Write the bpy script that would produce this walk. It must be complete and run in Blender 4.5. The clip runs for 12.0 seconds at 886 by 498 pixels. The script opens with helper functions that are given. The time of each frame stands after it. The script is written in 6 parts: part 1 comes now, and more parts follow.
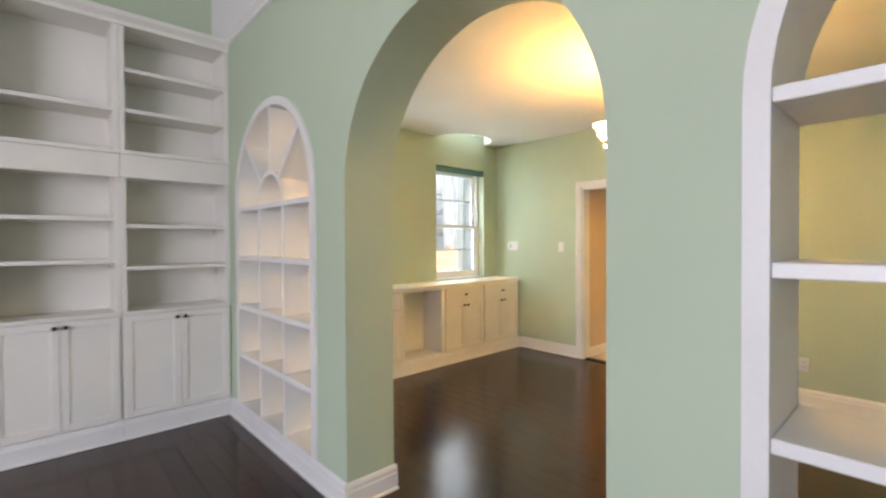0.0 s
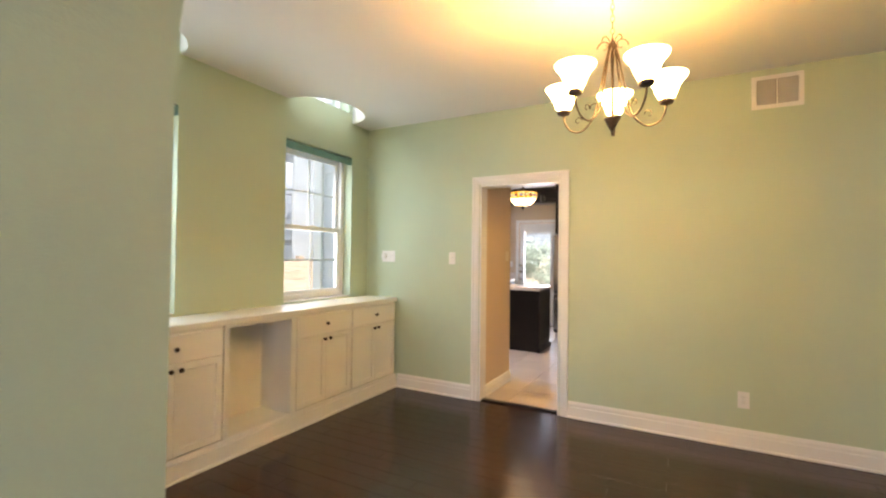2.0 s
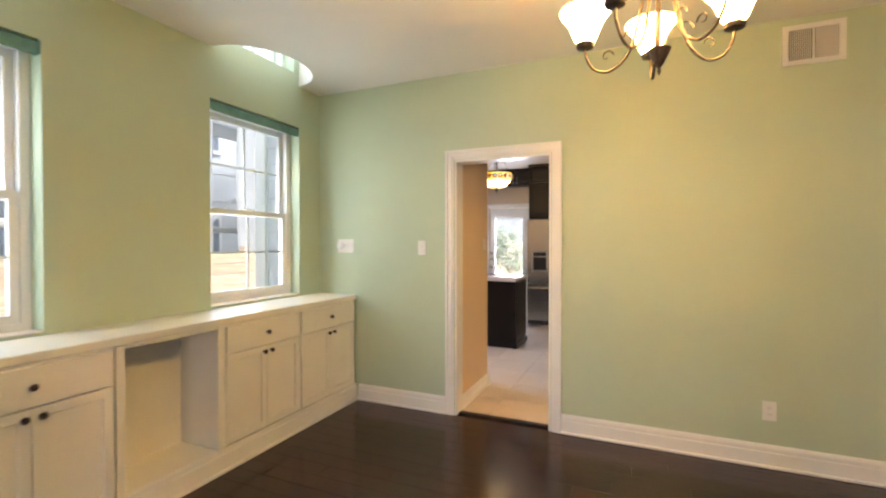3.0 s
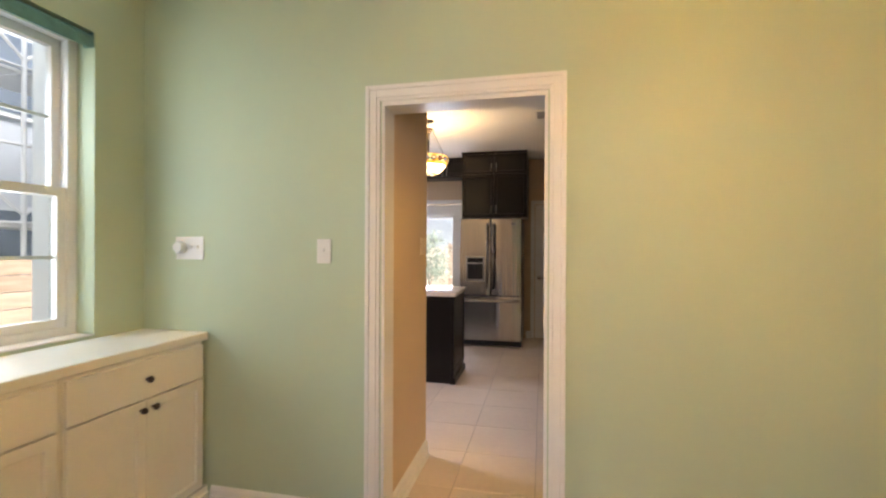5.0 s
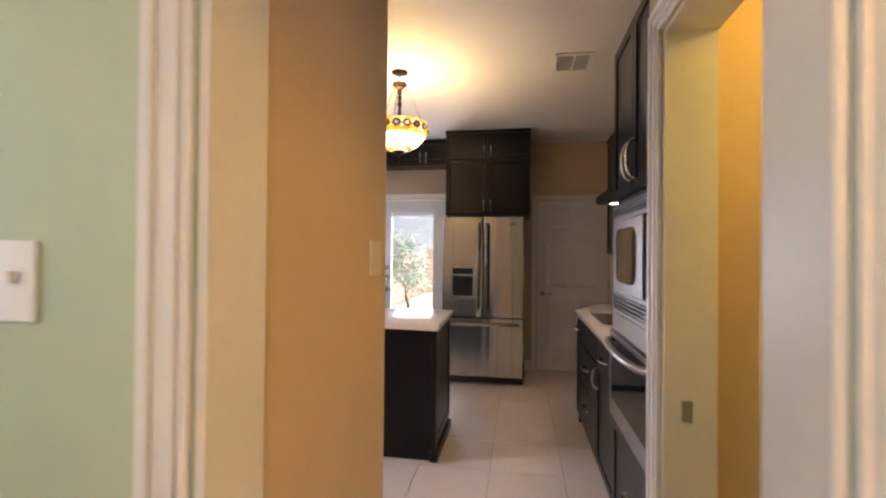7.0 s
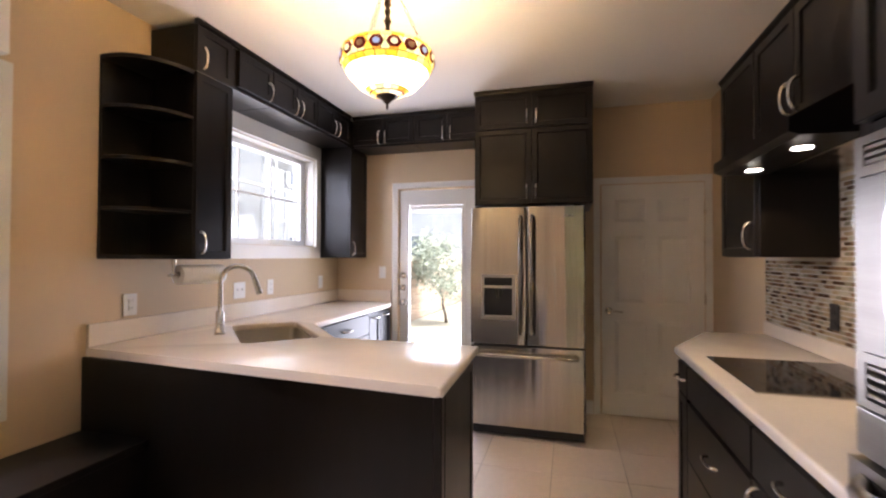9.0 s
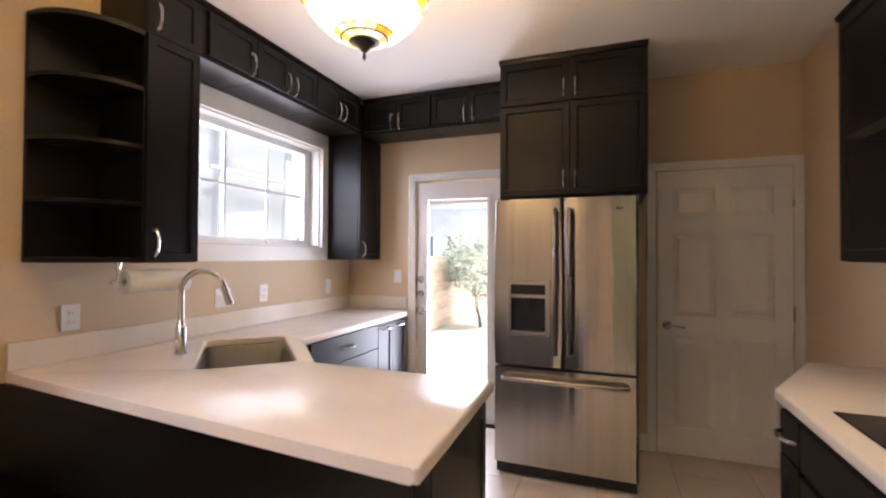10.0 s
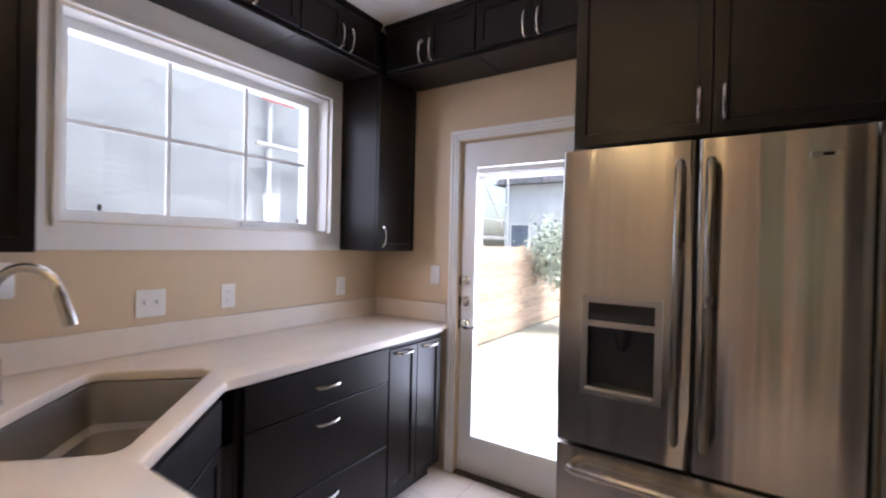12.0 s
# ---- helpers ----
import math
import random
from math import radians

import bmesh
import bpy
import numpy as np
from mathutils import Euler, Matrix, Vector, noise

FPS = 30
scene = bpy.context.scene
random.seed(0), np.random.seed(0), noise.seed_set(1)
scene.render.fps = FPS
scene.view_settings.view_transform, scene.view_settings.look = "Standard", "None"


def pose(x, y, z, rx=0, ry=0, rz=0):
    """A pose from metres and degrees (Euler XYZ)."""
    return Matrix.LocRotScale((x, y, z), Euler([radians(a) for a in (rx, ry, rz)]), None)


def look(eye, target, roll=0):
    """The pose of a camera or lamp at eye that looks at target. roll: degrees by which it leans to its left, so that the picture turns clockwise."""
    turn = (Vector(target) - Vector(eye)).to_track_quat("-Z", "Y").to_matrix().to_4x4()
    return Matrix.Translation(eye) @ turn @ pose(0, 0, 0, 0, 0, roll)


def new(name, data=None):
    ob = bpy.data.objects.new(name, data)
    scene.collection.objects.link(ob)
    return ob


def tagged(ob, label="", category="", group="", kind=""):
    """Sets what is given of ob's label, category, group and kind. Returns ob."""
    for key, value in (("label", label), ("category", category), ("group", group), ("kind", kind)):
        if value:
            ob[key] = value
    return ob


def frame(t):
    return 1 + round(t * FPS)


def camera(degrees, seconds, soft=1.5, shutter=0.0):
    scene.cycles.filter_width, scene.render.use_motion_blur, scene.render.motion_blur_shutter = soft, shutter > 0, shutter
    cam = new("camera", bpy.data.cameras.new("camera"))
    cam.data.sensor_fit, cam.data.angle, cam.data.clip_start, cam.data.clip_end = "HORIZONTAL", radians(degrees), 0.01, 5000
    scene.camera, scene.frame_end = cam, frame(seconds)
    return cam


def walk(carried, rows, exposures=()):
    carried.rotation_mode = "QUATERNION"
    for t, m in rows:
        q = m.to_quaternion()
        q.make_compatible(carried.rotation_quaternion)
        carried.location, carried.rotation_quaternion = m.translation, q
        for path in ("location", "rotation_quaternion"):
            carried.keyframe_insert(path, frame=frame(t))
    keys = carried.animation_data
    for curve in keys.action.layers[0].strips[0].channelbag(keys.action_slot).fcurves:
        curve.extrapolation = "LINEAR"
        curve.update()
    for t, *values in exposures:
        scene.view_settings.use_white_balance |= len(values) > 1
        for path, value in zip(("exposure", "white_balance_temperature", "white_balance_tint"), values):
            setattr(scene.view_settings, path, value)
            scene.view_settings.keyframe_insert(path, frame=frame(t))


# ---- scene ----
cam = camera(89.5, 12.0, soft=2.2, shutter=0.5)
PATH = [
    (0, (-0.009, 0.219, 1.385), (-1.484, 1.569, 1.358), -0.3),
    (0.5, (-0.289, 0.418, 1.396), (-1.616, 1.914, 1.385), 0.2),
    (1, (-0.56, 0.636, 1.387), (-1.747, 2.245, 1.389), 0.2),
    (1.5, (-0.83, 0.91, 1.325), (-1.89, 2.606, 1.362), 0.9),
    (2, (-1.097, 1.146, 1.34), (-2.049, 2.904, 1.376), 0.7),
    (2.5, (-1.289, 1.423, 1.352), (-2.17, 3.219, 1.36), 0.2),
    (3, (-1.458, 1.724, 1.363), (-2.261, 3.556, 1.339), 0.0),
    (3.5, (-1.629, 2.031, 1.358), (-2.32, 3.908, 1.334), 0.2),
    (3.7, (-1.727, 2.154, 1.375), (-2.35, 4.055, 1.348), 0.4),
    (5.5, (-2.114, 3.392, 1.338), (-2.526, 5.349, 1.342), 0.3),
    (6, (-2.18, 3.748, 1.349), (-2.554, 5.712, 1.358), 0.6),
    (6.5, (-2.291, 4.123, 1.364), (-2.621, 6.096, 1.379), 0.6),
    (8.5, (-2.443, 5.415, 1.386), (-2.905, 7.361, 1.418), 0.1),
    (9, (-2.449, 5.736, 1.38), (-2.987, 7.662, 1.412), 0.2),
    (9.5, (-2.455, 6.046, 1.383), (-3.08, 7.945, 1.419), 0.2),
    (10, (-2.47, 6.336, 1.396), (-3.177, 8.207, 1.427), 0.3),
    (10.5, (-2.482, 6.63, 1.393), (-3.294, 8.458, 1.412), 0.7),
    (11, (-2.501, 6.939, 1.378), (-3.442, 8.704, 1.386), 0.6),
    (11.5, (-2.551, 7.247, 1.398), (-3.598, 8.95, 1.376), 1.0),
    (12, (-2.634, 7.556, 1.411), (-3.738, 9.223, 1.389), 1.3),
]
walk(cam, [(t, look(e, g, r)) for t, e, g, r in PATH], exposures=((0, 2.0, 6500, 10), (1.2, 1.97, 6500, 11), (2.2, 1.88, 6500, 12), (3.5, 1.86, 6500, 12), (6.5, 1.55, 6500, 15), (8.5, 1.9, 6500, 17), (10, 2.05, 6500, 17), (11, 1.87, 6300, 17), (12, 1.64, 6000, 16)))

# ---- world and large lights ----
world = bpy.data.worlds.new("overcast")
scene.world = world
world.use_nodes = True
wn = world.node_tree.nodes
sky = wn.new("ShaderNodeTexSky")
sky.sky_type, sky.sun_disc = "NISHITA", False
sky.sun_elevation, sky.sun_rotation = radians(61), radians(104)
sky.air_density, sky.dust_density = 1.2, 4.0
wn["Background"].inputs["Strength"].default_value = 0.15
world.node_tree.links.new(sky.outputs[0], wn["Background"].inputs["Color"])


def lamp(name, kind, matrix, energy, colour, size=0.1, size_y=None):
    data = bpy.data.lights.new(name, kind)
    data.energy, data.color = energy, colour
    if kind == "AREA":
        data.shape, data.size, data.size_y = "RECTANGLE", size, size_y or size
    elif kind == "SUN":
        data.angle = size
    else:
        data.shadow_soft_size = size
    ob = new(name, data)
    ob.matrix_world = matrix
    return ob


XW0 = -4.115   # the dining room's window wall
DAY = (0.88, 0.93, 1.0)
KDAY = (0.80, 0.82, 1.0)
lamp("sun", "SUN", look((12, -3, 22.6), (0, 0, 0)), 2.6, (1.0, 0.97, 0.92), radians(14))
# sky light that enters by the openings
# added lamp for an unseen, assumed living room window, aimed at the bookcases
lamp("living_daylight", "AREA", look((0.35, -3.9, 1.7), (-1.9, 0.2, 1.5)), 41, (0.95, 0.89, 1.13), 2.7, 2.0)
lamp("window_daylight", "AREA", look((-4.37, 4.30, 1.6), (0, 4.30, 1.0)), 3.6, DAY, 0.6, 1.1)
lamp("window_daylight", "AREA", look((-4.37, 2.50, 1.6), (0, 2.50, 1.0)), 3.6, DAY, 0.6, 1.1)
lamp("kitchen_daylight", "AREA", look((-4.985, 8.80, 1.87), (0, 8.80, 1.2)), 2.8, KDAY, 1.25, 0.76)
lamp("door_daylight", "AREA", look((-3.68, 10.15, 1.1), (-3.55, 0, 0.3)), 10.5, KDAY, 0.53, 1.6)
lamp("nook_daylight", "AREA", look((-5.75, 6.575, 2.30), (-2.3, 6.9, 0)), 31, KDAY, 1.0, 0.8)
for y in (4.30, 2.505):
    lamp("well_daylight", "AREA", look((XW0 - 0.13, y, 3.08), (0, y, 3.0)), 1.5, DAY, 0.62, 0.42)
# lamps of the place
for k in range(5):
    a = radians(72 * k + 23)
    lamp("chandelier_bulb", "POINT", pose(-1.40 + 0.245 * math.cos(a), 3.36 + 0.245 * math.sin(a), 2.145), 0.35, (1.0, 0.76, 0.46), 0.035)
lamp("pendant_bulb", "POINT", pose(-3.25, 7.64, 2.28), 13.5, (1.0, 0.64, 0.27), 0.05)
lamp("closet_bulb", "POINT", pose(-1.08, 5.53, 2.28), 5.2, (1.0, 0.64, 0.14), 0.06)
lamp("hood_bulb", "SPOT", pose(-1.69, 7.91, 1.745), 2.8, (1.0, 0.76, 0.48), 0.03)
lamp("hood_bulb", "SPOT", pose(-1.69, 7.50, 1.745), 2.8, (1.0, 0.76, 0.48), 0.03)
for ob in scene.objects:
    if ob.type == "LIGHT" and ob.data.type == "SPOT":
        ob.data.spot_size = radians(120)


# ---- materials ----
def surface(name, colour, rough=0.5, metal=0.0, var=0.08, scale=2.5, grain=0.04, fine=90, bump=0.03, stretch=(1, 1, 1), tint=None, rvar=0.08, per_piece=0.0, spec=0.5, aniso=0.0):
    m = bpy.data.materials.new(name)
    m.use_nodes = True
    n, link = m.node_tree.nodes, m.node_tree.links.new
    b = n["Principled BSDF"]
    b.inputs["Metallic"].default_value = metal
    b.inputs["Specular IOR Level"].default_value = spec
    if aniso:
        b.inputs["Anisotropic"].default_value = aniso
        tan = n.new("ShaderNodeCombineXYZ")
        tan.inputs[2].default_value = 1.0
        link(tan.outputs[0], b.inputs["Tangent"])
    geo, mp = n.new("ShaderNodeNewGeometry"), n.new("ShaderNodeMapping")
    mp.inputs["Scale"].default_value = stretch
    link(geo.outputs["Position"], mp.inputs["Vector"])
    big, small = n.new("ShaderNodeTexNoise"), n.new("ShaderNodeTexNoise")
    big.inputs["Scale"].default_value, big.inputs["Detail"].default_value = scale, 4
    small.inputs["Scale"].default_value, small.inputs["Detail"].default_value = fine, 3
    link(mp.outputs[0], big.inputs["Vector"]), link(mp.outputs[0], small.inputs["Vector"])
    c = Vector(colour)
    t = Vector(tint) if tint else c * (1 - 2.2 * var)
    ramp = n.new("ShaderNodeValToRGB")
    ramp.color_ramp.elements[0].position, ramp.color_ramp.elements[1].position = 0.3, 0.7
    ramp.color_ramp.elements[0].color, ramp.color_ramp.elements[1].color = (*t, 1), (*(c * (1 + var)), 1)
    link(big.outputs["Fac"], ramp.inputs["Fac"])
    hsv = n.new("ShaderNodeHueSaturation")
    rng = n.new("ShaderNodeMapRange")
    rng.inputs["To Min"].default_value, rng.inputs["To Max"].default_value = 1 - 2 * grain, 1 + 2 * grain
    link(small.outputs["Fac"], rng.inputs["Value"])
    link(ramp.outputs["Color"], hsv.inputs["Color"])
    if per_piece:
        info, pr, mul = n.new("ShaderNodeObjectInfo"), n.new("ShaderNodeMapRange"), n.new("ShaderNodeMath")
        pr.inputs["To Min"].default_value, pr.inputs["To Max"].default_value = 1 - per_piece, 1 + per_piece
        mul.operation = "MULTIPLY"
        link(info.outputs["Random"], pr.inputs["Value"])
        link(pr.outputs[0], mul.inputs[0]), link(rng.outputs[0], mul.inputs[1])
        link(mul.outputs[0], hsv.inputs["Value"])
    else:
        link(rng.outputs[0], hsv.inputs["Value"])
    link(hsv.outputs["Color"], b.inputs["Base Color"])
    rr = n.new("ShaderNodeMapRange")
    rr.inputs["To Min"].default_value, rr.inputs["To Max"].default_value = max(0.02, rough - rvar), rough + rvar
    link(big.outputs["Fac"], rr.inputs["Value"])
    link(rr.outputs[0], b.inputs["Roughness"])
    if bump:
        bp = n.new("ShaderNodeBump")
        bp.inputs["Strength"].default_value, bp.inputs["Distance"].default_value = bump * 4, 0.004
        link(small.outputs["Fac"], bp.inputs["Height"])
        link(bp.outputs[0], b.inputs["Normal"])
    return m


def glow(name, colour, strength):
    m = bpy.data.materials.new(name)
    m.use_nodes = True
    b = m.node_tree.nodes["Principled BSDF"]
    b.inputs["Base Color"].default_value = (*colour, 1)
    b.inputs["Emission Color"].default_value, b.inputs["Emission Strength"].default_value = (*colour, 1), strength
    b.inputs["Roughness"].default_value = 0.25
    return m


def clear(name, tint=(1, 1, 1), rough=0.0):
    """Thin window glass: mostly clear, with a slight mirror part."""
    m = bpy.data.materials.new(name)
    m.use_nodes = True
    n, link = m.node_tree.nodes, m.node_tree.links.new
    n.remove(n["Principled BSDF"])
    tr, gl, mix = n.new("ShaderNodeBsdfTransparent"), n.new("ShaderNodeBsdfGlossy"), n.new("ShaderNodeMixShader")
    tr.inputs["Color"].default_value = (*tint, 1)
    gl.inputs["Roughness"].default_value = rough
    mix.inputs[0].default_value = 0.05
    link(tr.outputs[0], mix.inputs[1]), link(gl.outputs[0], mix.inputs[2])
    link(mix.outputs[0], n["Material Output"].inputs["Surface"])
    return m


GREEN = surface("sage_wall_paint", (0.49, 0.58, 0.42), 0.62, var=0.025, scale=1.2, grain=0.02, fine=220, bump=0.05)
TAN = surface("tan_wall_paint", (0.635, 0.495, 0.325), 0.6, var=0.03, scale=1.2, grain=0.02, fine=220, bump=0.05)
WHITE = surface("white_ceiling_paint", (0.80, 0.79, 0.76), 0.7, var=0.02, scale=0.8, grain=0.02, fine=160, bump=0.06)
TRIM = surface("white_semi_gloss_trim", (0.80, 0.79, 0.75), 0.34, var=0.02, scale=3, grain=0.015, fine=60, bump=0.01, rvar=0.02)
CABW = surface("white_cabinet_paint", (0.80, 0.78, 0.71), 0.36, var=0.025, scale=2.2, grain=0.015, fine=70, bump=0.012)
ESPRESSO = surface("espresso_stained_wood", (0.0082, 0.0062, 0.0051), 0.30, var=0.10, scale=4, grain=0.06, fine=45, bump=0.0, stretch=(4, 4, 0.5), rvar=0.03, spec=0.26)
PLANK = surface("dark_hand_scraped_oak", (0.034, 0.0125, 0.0075), 0.19, var=0.22, scale=3.0, grain=0.10, fine=30, bump=0.012, stretch=(1, 9, 1), rvar=0.06, per_piece=0.28)
GAP = surface("dark_floor_gap", (0.008, 0.005, 0.004), 0.6)
TILE = surface("beige_porcelain_tile", (0.74, 0.64, 0.54), 0.24, var=0.022, scale=2.0, grain=0.03, fine=25, bump=0.0, per_piece=0.04, rvar=0.01)
LIGHTGROUT = surface("pale_mosaic_grout", (0.60, 0.55, 0.48), 0.85, var=0.05, grain=0.06, bump=0.1)
GROUT = surface("sand_grout", (0.46, 0.41, 0.35), 0.85, var=0.1, grain=0.08, bump=0.1)
QUARTZ = surface("cream_quartz", (0.78, 0.70, 0.60), 0.17, var=0.02, scale=6, grain=0.05, fine=240, bump=0.0, rvar=0.01, spec=0.3)
STEEL = surface("brushed_stainless_steel", (0.52, 0.485, 0.43), 0.19, metal=1.0, var=0.05, scale=2, grain=0.05, fine=60, bump=0.0, stretch=(14, 14, 0.1), rvar=0.03, aniso=0.9)
# rolled sheet is never quite flat: slow upright waves bend its reflections
sn, sl = STEEL.node_tree.nodes, STEEL.node_tree.links.new
wave, wmap, wbump = sn.new("ShaderNodeTexNoise"), sn.new("ShaderNodeMapping"), sn.new("ShaderNodeBump")
wmap.inputs["Scale"].default_value = (9.0, 9.0, 0.35)
wave.inputs["Scale"].default_value, wave.inputs["Detail"].default_value = 1.0, 1.5
wbump.inputs["Strength"].default_value, wbump.inputs["Distance"].default_value = 0.55, 0.012
sl(sn["Geometry"].outputs["Position"], wmap.inputs["Vector"]), sl(wmap.outputs[0], wave.inputs["Vector"])
sl(wave.outputs["Fac"], wbump.inputs["Height"]), sl(wbump.outputs[0], sn["Principled BSDF"].inputs["Normal"])
OVENSTEEL = surface("brushed_oven_steel", (0.37, 0.345, 0.315), 0.30, metal=1.0, var=0.05, scale=2, grain=0.05, fine=60, bump=0.0, stretch=(14, 0.1, 14), rvar=0.03)
SINKSTEEL = surface("satin_sink_steel", (0.44, 0.41, 0.36), 0.32, metal=1.0, var=0.06, grain=0.05, fine=150, bump=0.0, rvar=0.01)
DARKSTEEL = surface("dark_brushed_handle_steel", (0.30, 0.28, 0.25), 0.28, metal=1.0, var=0.05, grain=0.04, bump=0.0)
NICKEL = surface("brushed_nickel", (0.66, 0.63, 0.58), 0.26, metal=1.0, var=0.05, grain=0.04, bump=0.01)
BRONZE = surface("oil_rubbed_bronze", (0.07, 0.052, 0.042), 0.42, metal=0.7, var=0.3, scale=30, grain=0.15, bump=0.05)
PEWTER = surface("antique_pewter", (0.11, 0.088, 0.066), 0.42, metal=0.85, var=0.25, scale=25, grain=0.12, bump=0.04)
BLACK = surface("black_glass", (0.010, 0.010, 0.011), 0.06, var=0.05, bump=0.0, rvar=0.02)
MIRRORGLASS = surface("mirrored_dark_glass", (0.22, 0.22, 0.23), 0.05, metal=1.0, var=0.02, bump=0.0, rvar=0.02)
BLACKP = surface("black_plastic", (0.018, 0.018, 0.018), 0.45, var=0.1)
GREYP = surface("grey_appliance_paint", (0.22, 0.20, 0.18), 0.4, var=0.05)
PLATE = surface("white_switch_plastic", (0.78, 0.77, 0.74), 0.35, var=0.015, grain=0.01)
TANPLATE = surface("almond_switch_plastic", (0.70, 0.60, 0.46), 0.35, var=0.015, grain=0.01)
TEAL = surface("teal_shade_fabric", (0.12, 0.27, 0.24), 0.6, var=0.1, scale=20, grain=0.08, fine=300, bump=0.05)
PAPER = surface("paper_towel", (0.84, 0.83, 0.80), 0.85, var=0.02, grain=0.05, fine=200, bump=0.2)
VINYL = surface("white_vinyl_window", (0.80, 0.80, 0.78), 0.35, var=0.02)
GLASS = clear("window_glass", (0.95, 0.97, 0.97))
SHADE = glow("lit_alabaster_shade", (1.0, 0.585, 0.18), 17.0)
BULBLENS = glow("lit_lamp_lens", (1.0, 0.95, 0.85), 6.0)


# ---- mesh tools ----
def box(bm, a, b, bev=0.0, seg=1):
    r = bmesh.ops.create_cube(bm, size=1.0)
    for v in r["verts"]:
        v.co = Vector([(a[i] + b[i]) / 2 + v.co[i] * (b[i] - a[i]) for i in range(3)])
    if bev:
        edges = list({e for v in r["verts"] for e in v.link_edges})
        bmesh.ops.bevel(bm, geom=edges, offset=bev, segments=seg, affect="EDGES", profile=0.5)
    return bm


def prism(bm, pts, axis, a, b):
    """A solid with the outline pts (two coordinates in cyclic order after the axis) between a and b on the axis."""
    def at(p, h):
        v = [0, 0, 0]
        v[axis], v[(axis + 1) % 3], v[(axis + 2) % 3] = h, p[0], p[1]
        return bm.verts.new(v)
    lo, hi = [at(p, a) for p in pts], [at(p, b) for p in pts]
    k = len(pts)
    faces = [bm.faces.new(lo[::-1]), bm.faces.new(hi)]
    for i in range(k):
        j = (i + 1) % k
        faces.append(bm.faces.new((lo[i], lo[j], hi[j], hi[i])))
    return faces


def band(bm, outer, inner, y0, y1, closed=False):
    """A flat band between two lines of (x, z), from y0 to y1."""
    ring = [[bm.verts.new((p[0], y, p[1])) for y in (y0, y1) for p in (o, i)] for o, i in zip(outer, inner)]
    k = len(ring)
    for s in range(k if closed else k - 1):
        p, q = ring[s], ring[(s + 1) % k]
        for m, n in ((0, 1), (1, 3), (3, 2), (2, 0)):
            bm.faces.new((p[m], q[m], q[n], p[n]))
    if not closed:
        for p in (ring[0], ring[-1]):
            bm.faces.new((p[0], p[1], p[3], p[2]))


def lathe(bm, profile, seg=20, centre=(0, 0, 0), cap=True):
    rings = []
    for r, z in profile:
        rings.append([bm.verts.new((centre[0] + r * math.cos(2 * math.pi * i / seg), centre[1] + r * math.sin(2 * math.pi * i / seg), centre[2] + z)) for i in range(seg)])
    for p, q in zip(rings, rings[1:]):
        for i in range(seg):
            j = (i + 1) % seg
            bm.faces.new((p[i], p[j], q[j], q[i]))
    if cap:
        bm.faces.new(rings[0][::-1]), bm.faces.new(rings[-1])


def tube(bm, pts, r, seg=8, flat=1.0):
    pts = [Vector(p) for p in pts]
    rings, up = [], None
    for i, p in enumerate(pts):
        d = (pts[min(i + 1, len(pts) - 1)] - pts[max(i - 1, 0)]).normalized()
        if up is None:
            up = d.orthogonal().normalized()
        up = (up - d * up.dot(d)).normalized()
        side = d.cross(up)
        rr = r[i] if isinstance(r, (list, tuple)) else r
        rings.append([bm.verts.new(p + up * rr * math.cos(2 * math.pi * k / seg) + side * rr * flat * math.sin(2 * math.pi * k / seg)) for k in range(seg)])
    for a, b in zip(rings, rings[1:]):
        for i in range(seg):
            j = (i + 1) % seg
            bm.faces.new((a[i], a[j], b[j], b[i]))
    bm.faces.new(rings[0][::-1]), bm.faces.new(rings[-1])


def mesh_of(name, bm, material, smooth=False):
    bmesh.ops.recalc_face_normals(bm, faces=bm.faces)
    me = bpy.data.meshes.new(name)
    bm.to_mesh(me)
    bm.free()
    me.materials.append(material)
    if smooth:
        me.polygons.foreach_set("use_smooth", [True] * len(me.polygons))
        me.set_sharp_from_angle(angle=radians(35))
    return me


def part(name, bm, material, parent, label="", smooth=False):
    ob = new(name, mesh_of(name, bm, material, smooth))
    ob.parent = parent
    return tagged(ob, label) if label else ob


def thing(name, at, label, category, group="", kind="", turn=0):
    ob = new(name)
    ob.empty_display_size = 0.1
    ob.matrix_world = pose(*at, 0, 0, turn)
    return tagged(ob, label, category, group, kind)


def solid(name, bm, material, label, category, kind="structure", smooth=False, group=""):
    ob = new(name, mesh_of(name, bm, material, smooth))
    return tagged(ob, label, category, group, kind)


def slab(name, a, b, material, label, category, kind="structure", bev=0.0):
    return solid(name, box(bmesh.new(), a, b, bev), material, label, category, kind)


